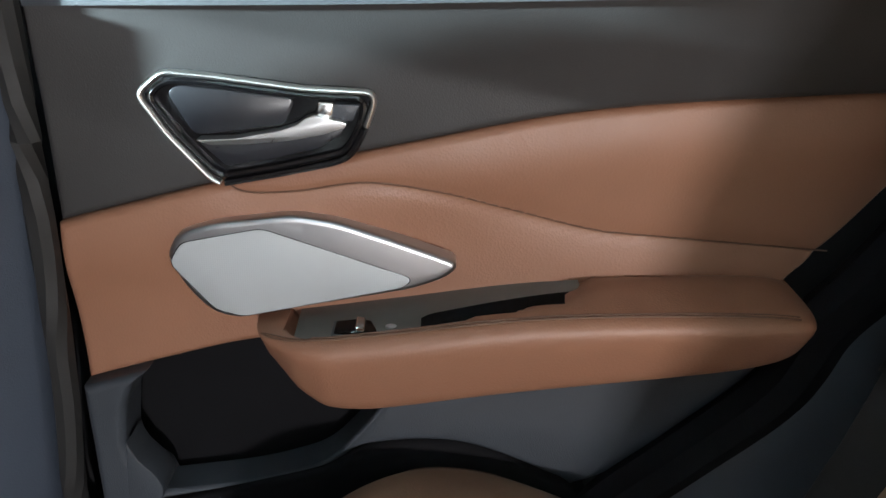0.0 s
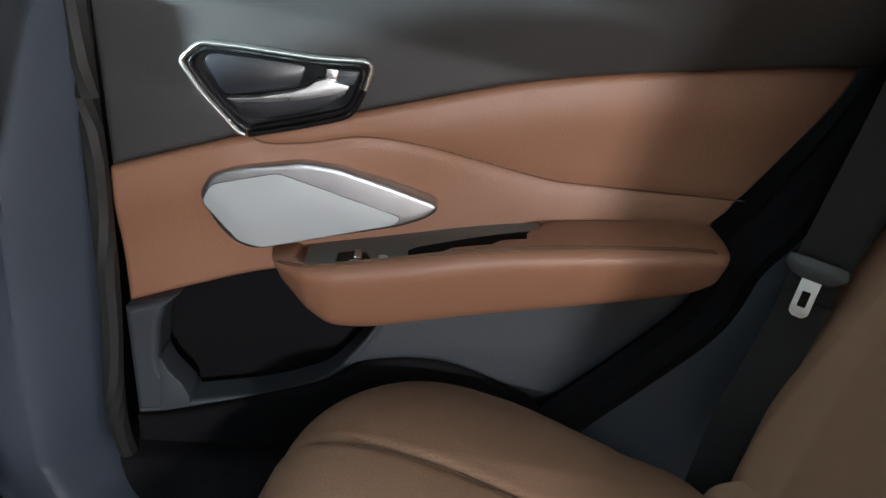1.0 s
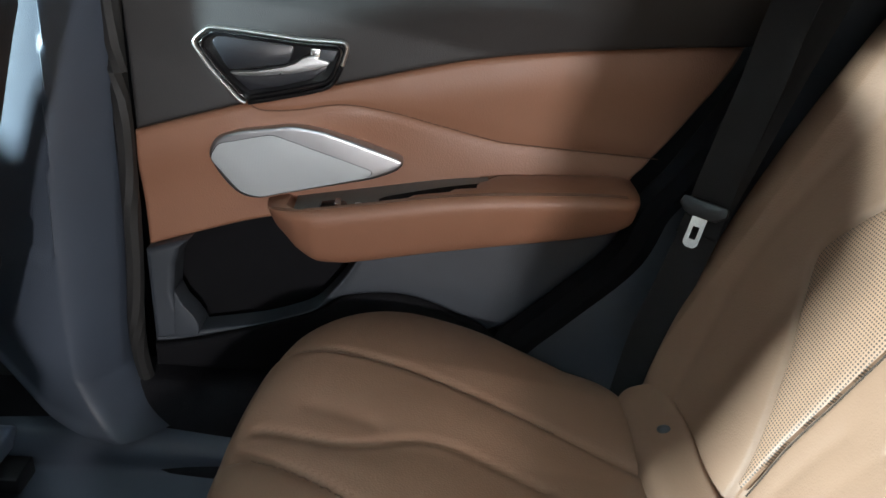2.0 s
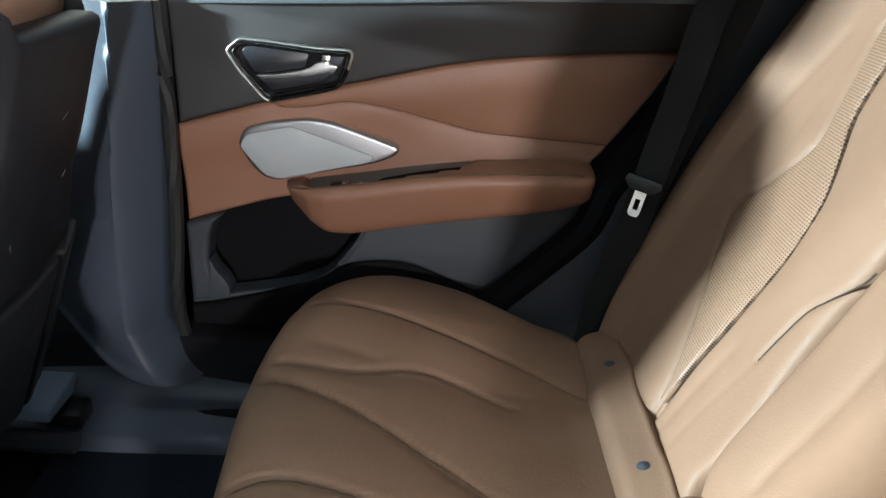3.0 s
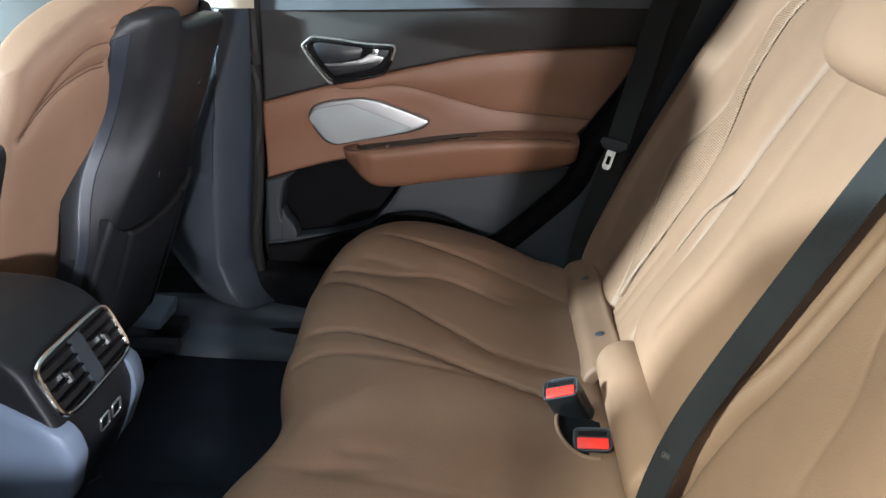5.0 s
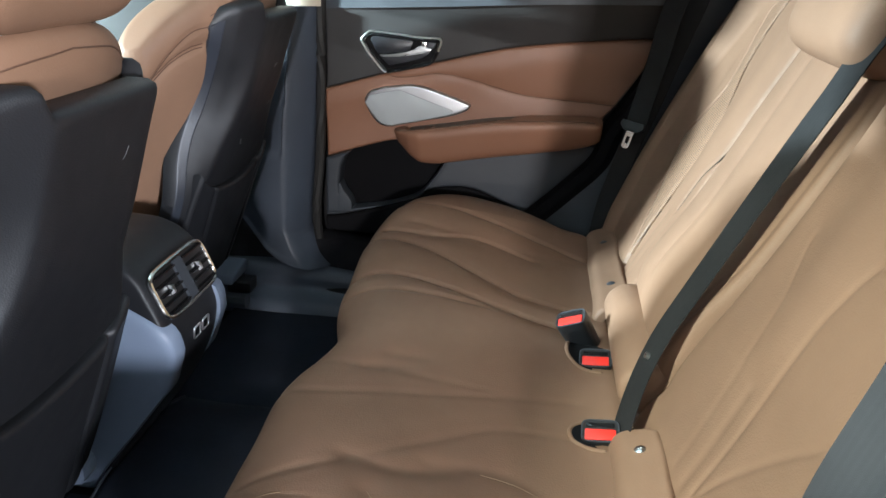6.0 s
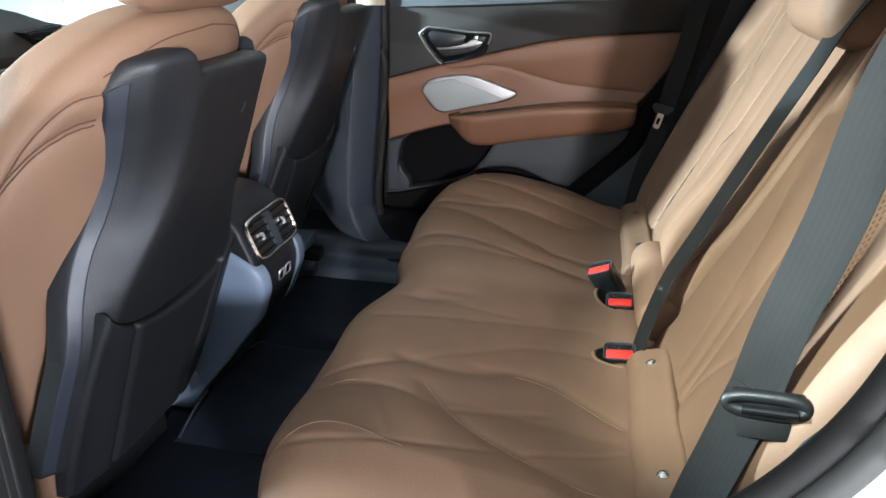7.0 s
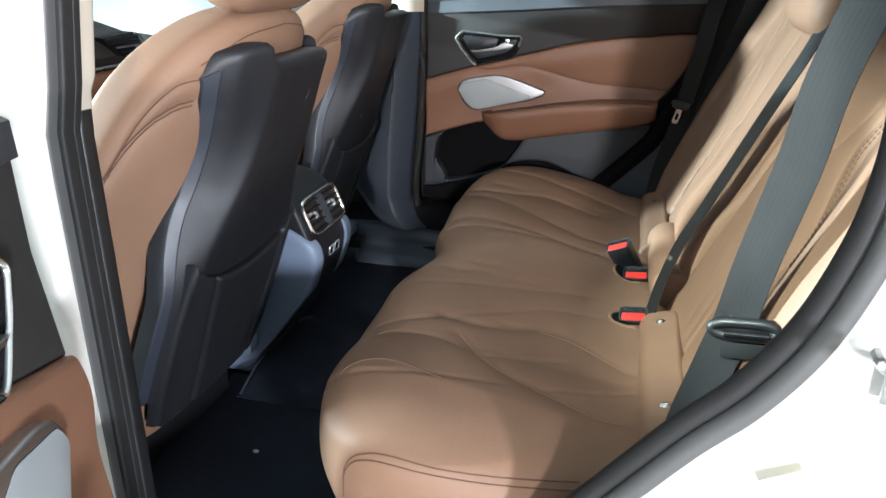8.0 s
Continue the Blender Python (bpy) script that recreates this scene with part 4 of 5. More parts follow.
def back_relief(a, y, near=1.0):
    ay = np.abs(y)
    out = bolster(ay)
    out += 0.006 * np.exp(-((ay - 0.27) / 0.05) ** 2) * np.clip((a - 0.2) / 0.15, 0, 1)
    inside = np.clip((ay - BAND_B(a)) / 0.006, 0, 1) * np.clip((BAND_A(a) - ay) / 0.006, 0, 1) * np.clip((a - 0.07) / 0.03, 0, 1)
    out -= 0.004 * inside * (near == 1.0)
    out -= crease(a, ay, BANDS[BAND_A], 0.0055 * near, 0.0045, 0.002, 0.02)
    out -= crease(a, ay, BANDS[BAND_B], 0.0055 * near, 0.0045, 0.002, 0.02)
    fold = np.maximum(crease(a, ay, FOLD_LOW, 0.0006, 0.007, 0.0015, 0.03), 0.0)
    out -= np.maximum(fold, crease(a, ay, FOLD_MID, 0.0028 * near, 0.0045, 0.0015, 0.03))
    out -= crease(a, ay, [(0.03, 0.50), (0.12, 0.52), (0.25, 0.54), (0.40, 0.53), (0.55, 0.50)], 0.0015, 0.008, 0.004, 0.03)
    out -= crease(a, ay, [(0.05, 0.31), (0.13, 0.305), (0.2, 0.295)], 0.0015, 0.009, 0.003, 0.03)
    return out


def join_loops(name, pieces, mat, parent, label):
    vs, fs, n = [], [], 0
    for v, f in pieces:
        vs.append(np.asarray(v))
        fs += [tuple(i + n for i in q) for q in f]
        n += len(v)
    return raw(name, np.concatenate(vs), fs, mat, parent, label)


def inner_edge(a, s):
    return INNER(a) - (0.0 if s > 0 else 0.068)


def backrest(d, s):
    na, nv = 300, 220
    a, v = np.meshgrid(np.linspace(0, 1, na), np.linspace(-1, 1, nv), indexing="ij")
    a = 0.4 * (0.5 - 0.5 * np.cos(np.pi * a)) + 0.6 * a
    v = np.sin(v * np.pi / 2) * 0.3 + v * 0.7
    aa = -0.02 + 0.72 * a
    y = inner_edge(aa, s) + (OUTER(aa) - inner_edge(aa, s)) * (v + 1) / 2
    k = np.where(v < 0, (1 - np.abs(v) ** 44) ** (1 / 3), (1 - np.abs(v) ** 9) ** (1 / 4)) * (1 - np.abs(2 * a - 1) ** 16) ** (1 / 3)
    front = on_back(aa, s * y, 0.0 + (-0.05) * (1 - k) + back_relief(aa, y, 1.0 if s > 0 else 0.35) * k)
    back = on_back(aa, s * y, -0.05 - 0.05 * k)
    f, fa = shell(front, back)
    br = raw("backrest", f, fa, LEATHER, d, "tan leather outer backrest with stitched creases", 60)
    if s < 0:
        # two stitched rows down the bolster
        stitch = []
        for shift in (0.02, 0.032):
            for t in np.linspace(0.29, 0.62, 50):
                run = np.array([t, t + 0.004])
                side = np.full(2, float(BAND_A(t)) + shift)
                stitch.append(on_back(run, s * side, back_relief(run, side, 0.35) + 0.0005))
        rows = [sweep(p, ring2(0.0007, 5), False, (0.9, 0, -0.4)) for p in stitch]
        join_loops("stitching", rows, THREAD, br, "double row of brown stitching")
        return anchor_cover(d, s)
    for line, lo, hi in ((BAND_A, 0.08, 0.64), (BAND_B, 0.08, 0.64)):
        t = np.linspace(lo, hi, 90)
        q = line(t)
        pts = on_back(t, s * q, back_relief(t, q) + 0.0002)
        tube("seam", pts, 0.0013, DARK_SEAM_CREASE, br, "", n=6, up=(0.9, 0, -0.4))
    # No stitching here: a dark line laid in the fold as its shade.
    for line in (FOLD_MID,):
        p = smooth_line(line, 40)
        tube("seam", on_back(p[:, 0], s * p[:, 1], back_relief(p[:, 0], p[:, 1])), 0.0012, DARK_SEAM_CREASE, br, "", n=6, up=(0.9, 0, -0.4))
    # perforated strip between the two seams
    t = np.linspace(0.085, 0.645, 110)
    w = np.linspace(0.0, 1.0, 14)
    yb, ya = BAND_B(t) + 0.0022, BAND_A(t) - 0.0022
    ya = np.maximum(ya, yb + 0.002)
    py = yb[:, None] * (1 - w) + ya[:, None] * w
    pa = t[:, None] * np.ones_like(w)
    wide = (ya - yb)[:, None]
    edge = np.clip(np.minimum(w, 1 - w)[None, :] * wide / 0.008, 0, 1)
    off = bolster(py) - 0.0035 + 0.003 * np.sqrt(1 - (1 - edge) ** 2)
    fr = on_back(pa, s * py, off)
    f, fa = shell(fr, on_back(pa, s * py, off - 0.004))
    raw("perforated_strip", f, fa, PERFORATED, br, "perforated tan leather strip")
    anchor_cover(d, s)


def anchor_cover(d, s):
    """Cover flap with two rivets between cushion and back."""
    na, ny = 30, 90
    y0, y1 = (0.160 if s > 0 else 0.186), 0.548
    prof = smooth_line([(0.343, 0.436), (0.344, 0.460), (0.352, 0.475), (0.367, 0.482), (0.386, 0.488), (0.397, 0.493)], na)
    dp = np.gradient(prof, axis=0)
    nrm = np.stack([-dp[:, 1], dp[:, 0]], 1) / np.linalg.norm(dp, axis=1)[:, None]
    run = np.concatenate([[0], np.cumsum(np.linalg.norm(np.diff(prof, axis=0), axis=1))])
    yy = np.linspace(0, 1, ny)
    yy = 0.5 - 0.5 * np.cos(np.pi * yy)
    fr = []
    for q in yy:
        ring = []
        for i in range(na):
            # round the outer corner and roll every edge down
            lim = y1 - 0.022 * (1 - math.sqrt(max(0.0, 1 - (abs(run[i] / run[-1] - 0.5) * 2) ** 4)))
            low = y0 + 0.022 * (1 - math.sqrt(max(0.0, 1 - (abs(run[i] / run[-1] - 0.5) * 2) ** 4)))
            y = low + (lim - low) * q
            rim = min(run[-1] - run[i], (lim - y), (y - low))
            lift = 0.007 * math.sqrt(max(0.0, 1 - (1 - min(rim / 0.008, 1)) ** 2)) - 0.002
            wob = 0.0012 * math.sin(y * 31) + 0.0008 * math.sin(y * 57 + 1)
            ring.append((prof[i, 0] + nrm[i, 0] * lift + wob * 0.6, s * y, prof[i, 1] + nrm[i, 1] * lift + wob))
        fr.append(ring)
    fr = np.array(fr)
    f, fa = shell(fr, fr + np.array([0.008, 0, -0.008]))
    flap = raw("anchor_cover", f, fa, LEATHER, d, "tan anchor cover strip with metal rivets", 60)
    for ry in ((0.250, 0.455) if s > 0 else (0.235, 0.49)):
        rv = np.array([(0.369 + 0.0075 * math.cos(q), s * ry + 0.0075 * math.sin(q), 0.4895 + 0.32 * 0.0075 * math.cos(q)) for q in np.linspace(0, 2 * np.pi, 14, endpoint=False)])
        f, fa = loft([rv - np.array([0, 0, 0.006]), rv, (rv - rv.mean(0)) * 0.6 + rv.mean(0) + np.array([-0.0006, 0, 0.0018])])
        raw("rivet", f, fa, GREY_TRIM if s > 0 else CHROME, flap, "dark metal rivet")


def center_backrest(d):
    na, nv = 110, 80
    a, v = np.meshgrid(np.linspace(0, 1, na), np.linspace(-1, 1, nv), indexing="ij")
    a = 0.5 - 0.5 * np.cos(np.pi * a)
    v = np.sin(v * np.pi / 2) * 0.5 + v * 0.5
    aa = 0.055 + 0.60 * a
    w = INNER(np.maximum(aa, 0.12)) - 0.003 - 0.02 * np.clip((0.12 - aa) / 0.07, 0, 1)
    y = w * v * np.where(v < 0, 0.68, 1.0)
    k = (1 - np.abs(v) ** 26) ** (1 / 3) * (1 - np.abs(2 * a - 1) ** 14) ** (1 / 3)
    off = 0.006 + 0.016 * np.exp(-((aa - 0.16) / 0.08) ** 2) + 0.004 * np.cos(np.clip(np.abs(v), 0, 1) * 1.5)
    off = off - crease(aa, np.abs(y), [(0.16, 0.105), (0.3, 0.115), (0.5, 0.118), (0.64, 0.11)], 0.002, 0.005, 0.003, 0.02)
    front = on_back(aa, y, off * k - 0.05 * (1 - k))
    back = on_back(aa, y, -0.05 - 0.04 * k)
    f, fa = shell(front, back)
    raw("center_backrest", f, fa, LEATHER, d, "tan leather centre backrest with fold-down armrest")
    rings = []
    for v in np.linspace(-1, 1, 40):
        q = math.sin(v * math.pi / 2)
        k = max((1 - abs(q) ** 30) ** 0.3, 0.05) if abs(q) < 1 else 0.05
        rings.append([(0.392 + 0.042 * k * math.cos(t), 0.022 + 0.144 * q, 0.496 + 0.040 * k * math.sin(t)) for t in np.linspace(0, 2 * np.pi, 32, endpoint=False)])
    f, fa = loft(rings)
    raw("armrest_roll", f, fa, LEATHER, d, "smooth tan roll at the foot of the centre backrest")
    hr = headrest_mesh("headrest", 0.125, 0.055, 0.058)
    hr.parent = d
    hr["label"] = "low tan leather centre headrest"
    hr.matrix_basis = pose(0.585, -0.01, 0.985, 0, 20, 0)


def headrest_mesh(name, half, deep, tall, mat=None):
    rings = []
    for v in np.linspace(-1, 1, 50):
        q = math.sin(v * math.pi / 2)
        k = max((1 - abs(q) ** 6) ** (1 / 4), 0.04) if abs(q) < 1 else 0.04
        rr = round_box(0, 0, deep * k, tall * k, 40, 2.8)
        rings.append([(a, half * q, b) for a, b in rr])
    g = np.array(rings)
    v, f = loft(g)
    return raw(name, v, f, mat or LEATHER, None, "", 60)


bench = rear_bench()


# ---- belts ----
def ribbon(name, pts, normal, mat, parent, label="", half=0.0235, thick=0.0007, samples=60):
    """Webbing: a thin band with fine lengthwise ribs and plain edges."""
    w = np.linspace(-1, 1, 61)
    rib = thick + 0.00004 * np.cos(w * 9 * np.pi) * (np.abs(w) < 0.84)
    sec = np.concatenate([np.stack([w * half, rib], 1), np.stack([w[::-1] * half, -rib[::-1]], 1)])
    v, f = sweep(smooth_line(pts, samples), sec, False, normal)
    return raw(name, v, f, mat, parent, label, 50)




def outer_belt(s, far):
    b = group_at("seat_belt", "dark grey outboard seat belt with latch plate" if far else "dark grey outboard seat belt with black guide and latch plate", "seat belt", "seat belts")
    sx = 0.0 if far else 0.004
    sy = 0.0 if far else 0.018
    ribbon("webbing", [(0.414 + sx, s * (0.598 - sy / 2.5), 0.674), (0.424 + sx, s * (0.60 - sy / 2), 0.74), (0.444 + sx, s * 0.60, 0.85), (0.462 + sx, s * 0.60, 0.96), (0.52 + sx, s * 0.60, 1.14), (0.545 + sx, s * 0.605, 1.22)], (-0.55, -0.8, 0.2), WEB, b)
    ribbon("webbing", [(0.414 + sx, s * (0.597 - sy / 2.5), 0.672), (0.396 + sx, s * 0.592, 0.60), (0.378 + sx, s * 0.592, 0.52), (0.366 + sx, s * 0.592, 0.41)], (-0.55, -0.8, 0.2), WEB, b)
    return b


far_belt = outer_belt(1, True)
ribbon("webbing", [(0.412, 0.603, 0.662), (0.44, 0.612, 0.74), (0.475, 0.618, 0.86), (0.51, 0.62, 0.98), (0.545, 0.62, 1.15)], (-0.5, -0.85, 0.2), WEB, far_belt)


def latch(parent, m, guide):
    """Latch plate: a plastic body with a slotted metal tongue, or a wide oval guide."""
    body = solid("latch_body", densify([(-0.031, 0.012), (0.031, 0.012), (0.034, 0.0), (0.02, -0.012), (-0.02, -0.012), (-0.034, 0.0)], 40), "z", -0.005, 0.005, BLACK, parent, "black latch body", 0.002, 2)
    body.matrix_basis = m
    if not guide:
        outer = densify([(-0.0105, -0.010), (0.0105, -0.010), (0.0105, -0.05), (0.006, -0.055), (-0.006, -0.055), (-0.0105, -0.05)], 40)
        inner = densify([(-0.0045, -0.025), (0.0045, -0.025), (0.0045, -0.043), (-0.0045, -0.043)], 40)
        inn = nearest_order(outer, inner)
        rings = [np.c_[outer, np.full(len(outer), -0.0012)], np.c_[outer, np.full(len(outer), 0.0012)], np.c_[inn, np.full(len(inn), 0.0012)], np.c_[inn, np.full(len(inn), -0.0012)]]
        v, f = loft(rings + [rings[0]], close=False)
        tg = raw("tongue", v, f, CHROME, body, "slotted metal tongue")
    else:
        loop = [(0.034 * np.sign(math.cos(q)) * abs(math.cos(q)) ** 0.6, 0.008 * math.sin(q), 0.003) for q in np.linspace(0, 2 * np.pi, 40, endpoint=False)]
        tube("guide_loop", loop, 0.0062, BLACK, body, "black oval guide loop", True, n=10)
        ln = [(-0.02, -0.004, 0.009), (0.026, -0.004, 0.009)]
        tube("guide_bar", ln, 0.004, GLOSS_BLACK, body, "", n=10, up=(0, 1, 0))
        box("stop_fold", (-0.026, -0.034, -0.004), (0.02, -0.014, 0.004), WEB, body, "", 0.002)
    return body


near_belt = outer_belt(-1, False)


def frame_pose(at, across, along):
    x = Vector(across).normalized()
    y = Vector(along)
    y = (y - x * y.dot(x)).normalized()
    z = x.cross(y)
    return Matrix.Translation(at) @ Matrix((x, y, z)).transposed().to_4x4()


latch(far_belt, frame_pose((0.411, 0.592, 0.706), (0.70, -0.52, -0.06), (0.42, 0.10, 0.9)) @ Matrix.Scale(0.86, 4), False)
latch(near_belt, frame_pose((0.427, -0.604, 0.668), (0.93, -0.25, 0.16), (0.3, 0.0, 1)), True)
mid_belt = group_at("seat_belt", "dark grey centre seat belt across the backrest", "seat belt", "seat belts")
ribbon("webbing", [(0.345, -0.192, 0.425), (0.352, -0.180, 0.465), (0.368, -0.150, 0.525), (0.390, -0.134, 0.590), (0.425, -0.118, 0.66), (0.475, -0.115, 0.775), (0.53, -0.115, 0.90), (0.575, -0.125, 1.00), (0.66, -0.16, 1.09)], (-0.90, -0.14, 0.40), WEB, mid_belt, samples=90)

pin = raw("stop_pin", *loft([[(0.378 - 0.9 * h + 0.004 * math.cos(q) * 0.4, -0.138 + 0.004 * math.sin(q), 0.565 + 0.42 * h + 0.004 * math.cos(q)) for q in np.linspace(0, 6.28, 10, endpoint=False)] for h in (-0.003, 0.002, 0.0035)]), SATIN, mid_belt, "small belt stop pin")


def buckle(at, across, along, tall, label):
    b = group_at("seat_belt_buckle", label, "belt buckle", "belt buckles")
    m = frame_pose(at, across, along)
    w, t = 0.0250, 0.0160
    rings = []
    for h, k in ((-tall, 0.75), (-tall * 0.7, 0.9), (-0.02, 1.0), (-0.003, 1.0), (0.0, 0.93)):
        rings.append([(a, h, c) for a, c in round_box(0, 0, w * k, t * k, 28, 5)])
    v, f = loft(rings)
    body = raw("body", v, f, BLACK, b, "black plastic body")
    body.matrix_basis = m
    loop = [(a, 0.0006, c) for a, c in round_box(0, 0, w * 0.95, t * 0.95, 40, 5)]
    tube("rim", loop, 0.0011, GREY_TRIM, body, "worn grey rim", True, n=6, up=(0, 1, 0))
    btn = solid("release_button", [(-0.0200, -0.0132), (0.0200, -0.0132), (0.0200, 0.0020), (-0.0200, 0.0020)], "y", -0.006, 0.0022, RED, body, "red release button", 0.0015, 2)
    slot = solid("slot", [(-0.018, 0.0050), (0.018, 0.0050), (0.018, 0.0112), (-0.018, 0.0112)], "y", -0.004, 0.0009, GLOSS_BLACK, body, "", 0.0005, 1)
    return b


buckle((0.290, 0.062, 0.506), (-0.86, 0.22, -0.42), (-0.56, -0.26, 0.78), 0.10, "black seat belt buckle with red release button, standing up")
buckle((0.330, 0.000, 0.474), (-1, 0.05, -0.1), (-0.30, -0.42, 0.78), 0.06, "black seat belt buckle with red release button in the seat gap")
buckle((0.327, -0.180, 0.470), (-1, 0.05, -0.12), (-0.32, -0.42, 0.78), 0.06, "black seat belt buckle with red release button beside the belt")


def buckle_well(cx, cy, wide, long):
    """A dark sheet on the cushion for a shaded opening, with a rolled leather edge."""
    pts = [(cx + long * math.cos(q), cy + wide * math.sin(q), 0.5) for q in np.linspace(0.42 * math.pi, 1.58 * math.pi, 40)]
    cushion = [o for o in bench.children if o.name.startswith("cushion")][0]
    line = drape(cushion, pts, (0, 0, -1), 0.0, 50)
    rim = np.array(line)
    grid = np.array([rim + (np.c_[np.full(len(rim), cx + 0.02), rim[:, 1], rim[:, 2] - 0.004] - rim) * q + np.array([0, 0, 0.0012]) for q in np.linspace(0, 1, 6)])
    v, f = shell(grid, grid - np.array([0, 0, 0.004]))
    raw("buckle_opening_shade", v, f, SHADE_BLACK, bench, "dark sheet for the shade in the buckle opening")
    tube("buckle_welt", line, 0.0032, LEATHER, bench, "rolled leather edge of the buckle opening", n=8)


buckle_well(0.328, 0.038, 0.062, 0.040)
buckle_well(0.324, -0.176, 0.028, 0.036)

# ---- front seats ----
def front_seat(dx, dz, cy, label):
    seat = group_at("front_seat", label, "seat", "front seats", at=(dx, cy, dz))
    sl = 0.36
    c = 1 / math.sqrt(1 + sl * sl)

    def at(z, y, off):
        return np.stack([-0.185 + (z - 0.92) * sl + 1.06 * off, y, z], -1)

    # leather body
    hw = curve([(0.2, 0.20), (0.35, 0.215), (0.6, 0.242), (0.78, 0.244), (0.9, 0.24), (1.0, 0.232)])
    u, v = np.meshgrid(np.linspace(0, 1, 100), np.linspace(-1, 1, 100), indexing="ij")
    u = 0.5 - 0.5 * np.cos(np.pi * u)
    v = np.sin(v * np.pi / 2) * 0.5 + v * 0.5
    outer = v * cy > 0
    top = 0.971 - np.where(outer, 0.142, 0.095) * np.abs(v) ** np.where(outer, 3.0, 2.4) - np.where(outer, 0.045, 0.02) * np.abs(v) ** 8
    z = 0.24 + (top - 0.24) * u
    y = hw(z) * v
    k = (1 - np.abs(v) ** 7) ** (1 / 3) * (1 - np.abs(2 * u - 1) ** 16) ** (1 / 3)
    ay = np.abs(y)
    seams = crease(z, ay, [(0.772, 0.230), (0.795, 0.224), (0.832, 0.211), (0.862, 0.193), (0.882, 0.172), (0.887, 0.148)], 0.003, 0.004, 0.0) + crease(z, ay, [(0.767, 0.236), (0.782, 0.228), (0.810, 0.215), (0.835, 0.197), (0.852, 0.172), (0.857, 0.150)], 0.004, 0.004, 0.003, 0.015)
    wing = 0.035 * np.abs(v) ** 10
    rear = at(z, y, -0.075 + 0.055 * k - 0.085 * np.abs(v) ** 2.2 + wing - seams)
    fore = at(z, y, -0.10 - 0.022 * k - 0.07 * np.abs(v) ** 2.2 + wing)
    a, b = shell(rear, fore)
    body = raw("backrest", a, b, LEATHER, seat, "tan leather backrest", 60)
    for s in (1, -1):
        for line in ([(0.772, 0.230), (0.795, 0.224), (0.832, 0.211), (0.862, 0.193), (0.882, 0.172), (0.887, 0.148)], [(0.770, 0.236), (0.785, 0.228), (0.813, 0.215), (0.838, 0.197), (0.855, 0.172), (0.860, 0.150)], [(0.764, 0.236), (0.779, 0.228), (0.807, 0.215), (0.832, 0.197), (0.849, 0.172), (0.854, 0.150)],
                     [(0.905, 0.150), (0.925, 0.115), (0.940, 0.075), (0.948, 0.0)]):
            seam_on(body, [(0.0, s * q, p) for p, q in line], (-1, 0, 0), THREAD, 0.0009, 40)
    # hard back panel: two raised lobes round a sunken middle, steep side flanges, waisted
    phw = curve([(0.28, 0.165), (0.36, 0.186), (0.42, 0.193), (0.5, 0.194), (0.57, 0.190), (0.63, 0.182), (0.69, 0.165), (0.74, 0.146), (0.79, 0.138), (0.84, 0.142), (0.89, 0.149), (0.95, 0.147)])
    sunk = curve([(0.25, 0.125), (0.45, 0.150), (0.56, 0.148), (0.63, 0.136), (0.69, 0.112), (0.74, 0.090), (0.80, 0.075), (0.88, 0.070), (0.95, 0.068)])

    def ease(q):
        q = np.clip(q, 0, 1)
        return q * q * (3 - 2 * q)


    def hull(y_, z_):
        """How far the back panel stands out at a point: flange, crease, lobe, sunken middle."""
        ay_ = np.abs(y_)
        fold = phw(z_) - 0.027
        mid = np.where(y_ > 0, np.maximum(sunk(z_), 0.100), sunk(z_))
        high = ease((z_ - 0.56) / 0.16)
        slant = (0.006 + 0.022 * high) / np.maximum(fold - mid, 0.02)
        steep = (0.022 + 0.011 * high) / 0.027
        soft = 0.005
        bend = lambda q: 0.5 * (q + np.sqrt(q * q + soft * soft)) - 0.5 * soft
        out = 0.010 - slant * bend(ay_ - mid) - (steep - slant) * bend(ay_ - fold)
        return out + 0.008 * np.exp(-((z_ - 0.76) / 0.09) ** 2) * ease((mid + 0.03 - ay_) / 0.06)

    u, v = np.meshgrid(np.linspace(0, 1, 130), np.linspace(-1, 1, 190), indexing="ij")
    v = np.sin(v * np.pi / 2) * 0.35 + v * 0.65
    av = np.abs(v)
    sv = np.where(v > 0, ease((av - 0.78) / 0.10), ease((av - 0.46) / 0.11))
    top = 0.908 + 0.022 * sv - 0.016 * np.clip((av - 0.6) / 0.4, 0, 1) ** 1.5 - 0.022 * np.clip((av - 0.88) / 0.12, 0, 1) ** 2
    low = 0.335 + 0.065 * ease((av - 0.80) / 0.05)
    z = low + (top - low) * u
    y = phw(z) * v
    rim = (top - z)
    roll = 0.012 * (1 - np.sqrt(np.clip(1 - (1 - np.clip(rim / 0.016, 0, 1)) ** 2, 0, 1)))
    off = hull(y, z) - roll
    a, b = shell(at(z, y, off), at(z, y, off - 0.022))
    pan = raw("back_panel", a, b, SEAT_PANEL, seat, "black hard back panel with raised shoulders", 50)
    # paler strips down both flanges, with the cool light on them as colour
    for side in (1, -1):
        zz = np.linspace(0.405, 0.898, 90)[:, None]
        ww = np.linspace(0.0, 1.0, 16)[None, :]
        yy = side * (phw(zz) - 0.013 * (1 - ww) - 0.0005)
        zg = zz - 0.010 * ww ** 2 * np.clip((zz - 0.87) / 0.03, 0, 1)
        skin = hull(yy, zg) + 0.0012 * np.clip(np.minimum(ww, 1 - ww) * 12, 0.1, 1)
        a, b = shell(at(zg + 0 * yy, yy, skin), at(zg + 0 * yy, yy, skin - 0.004))
        raw("lit_side_strip", a, b, LIT_FLANGE, seat, "thin strip, paler blue-grey for the light on the flange", 50)
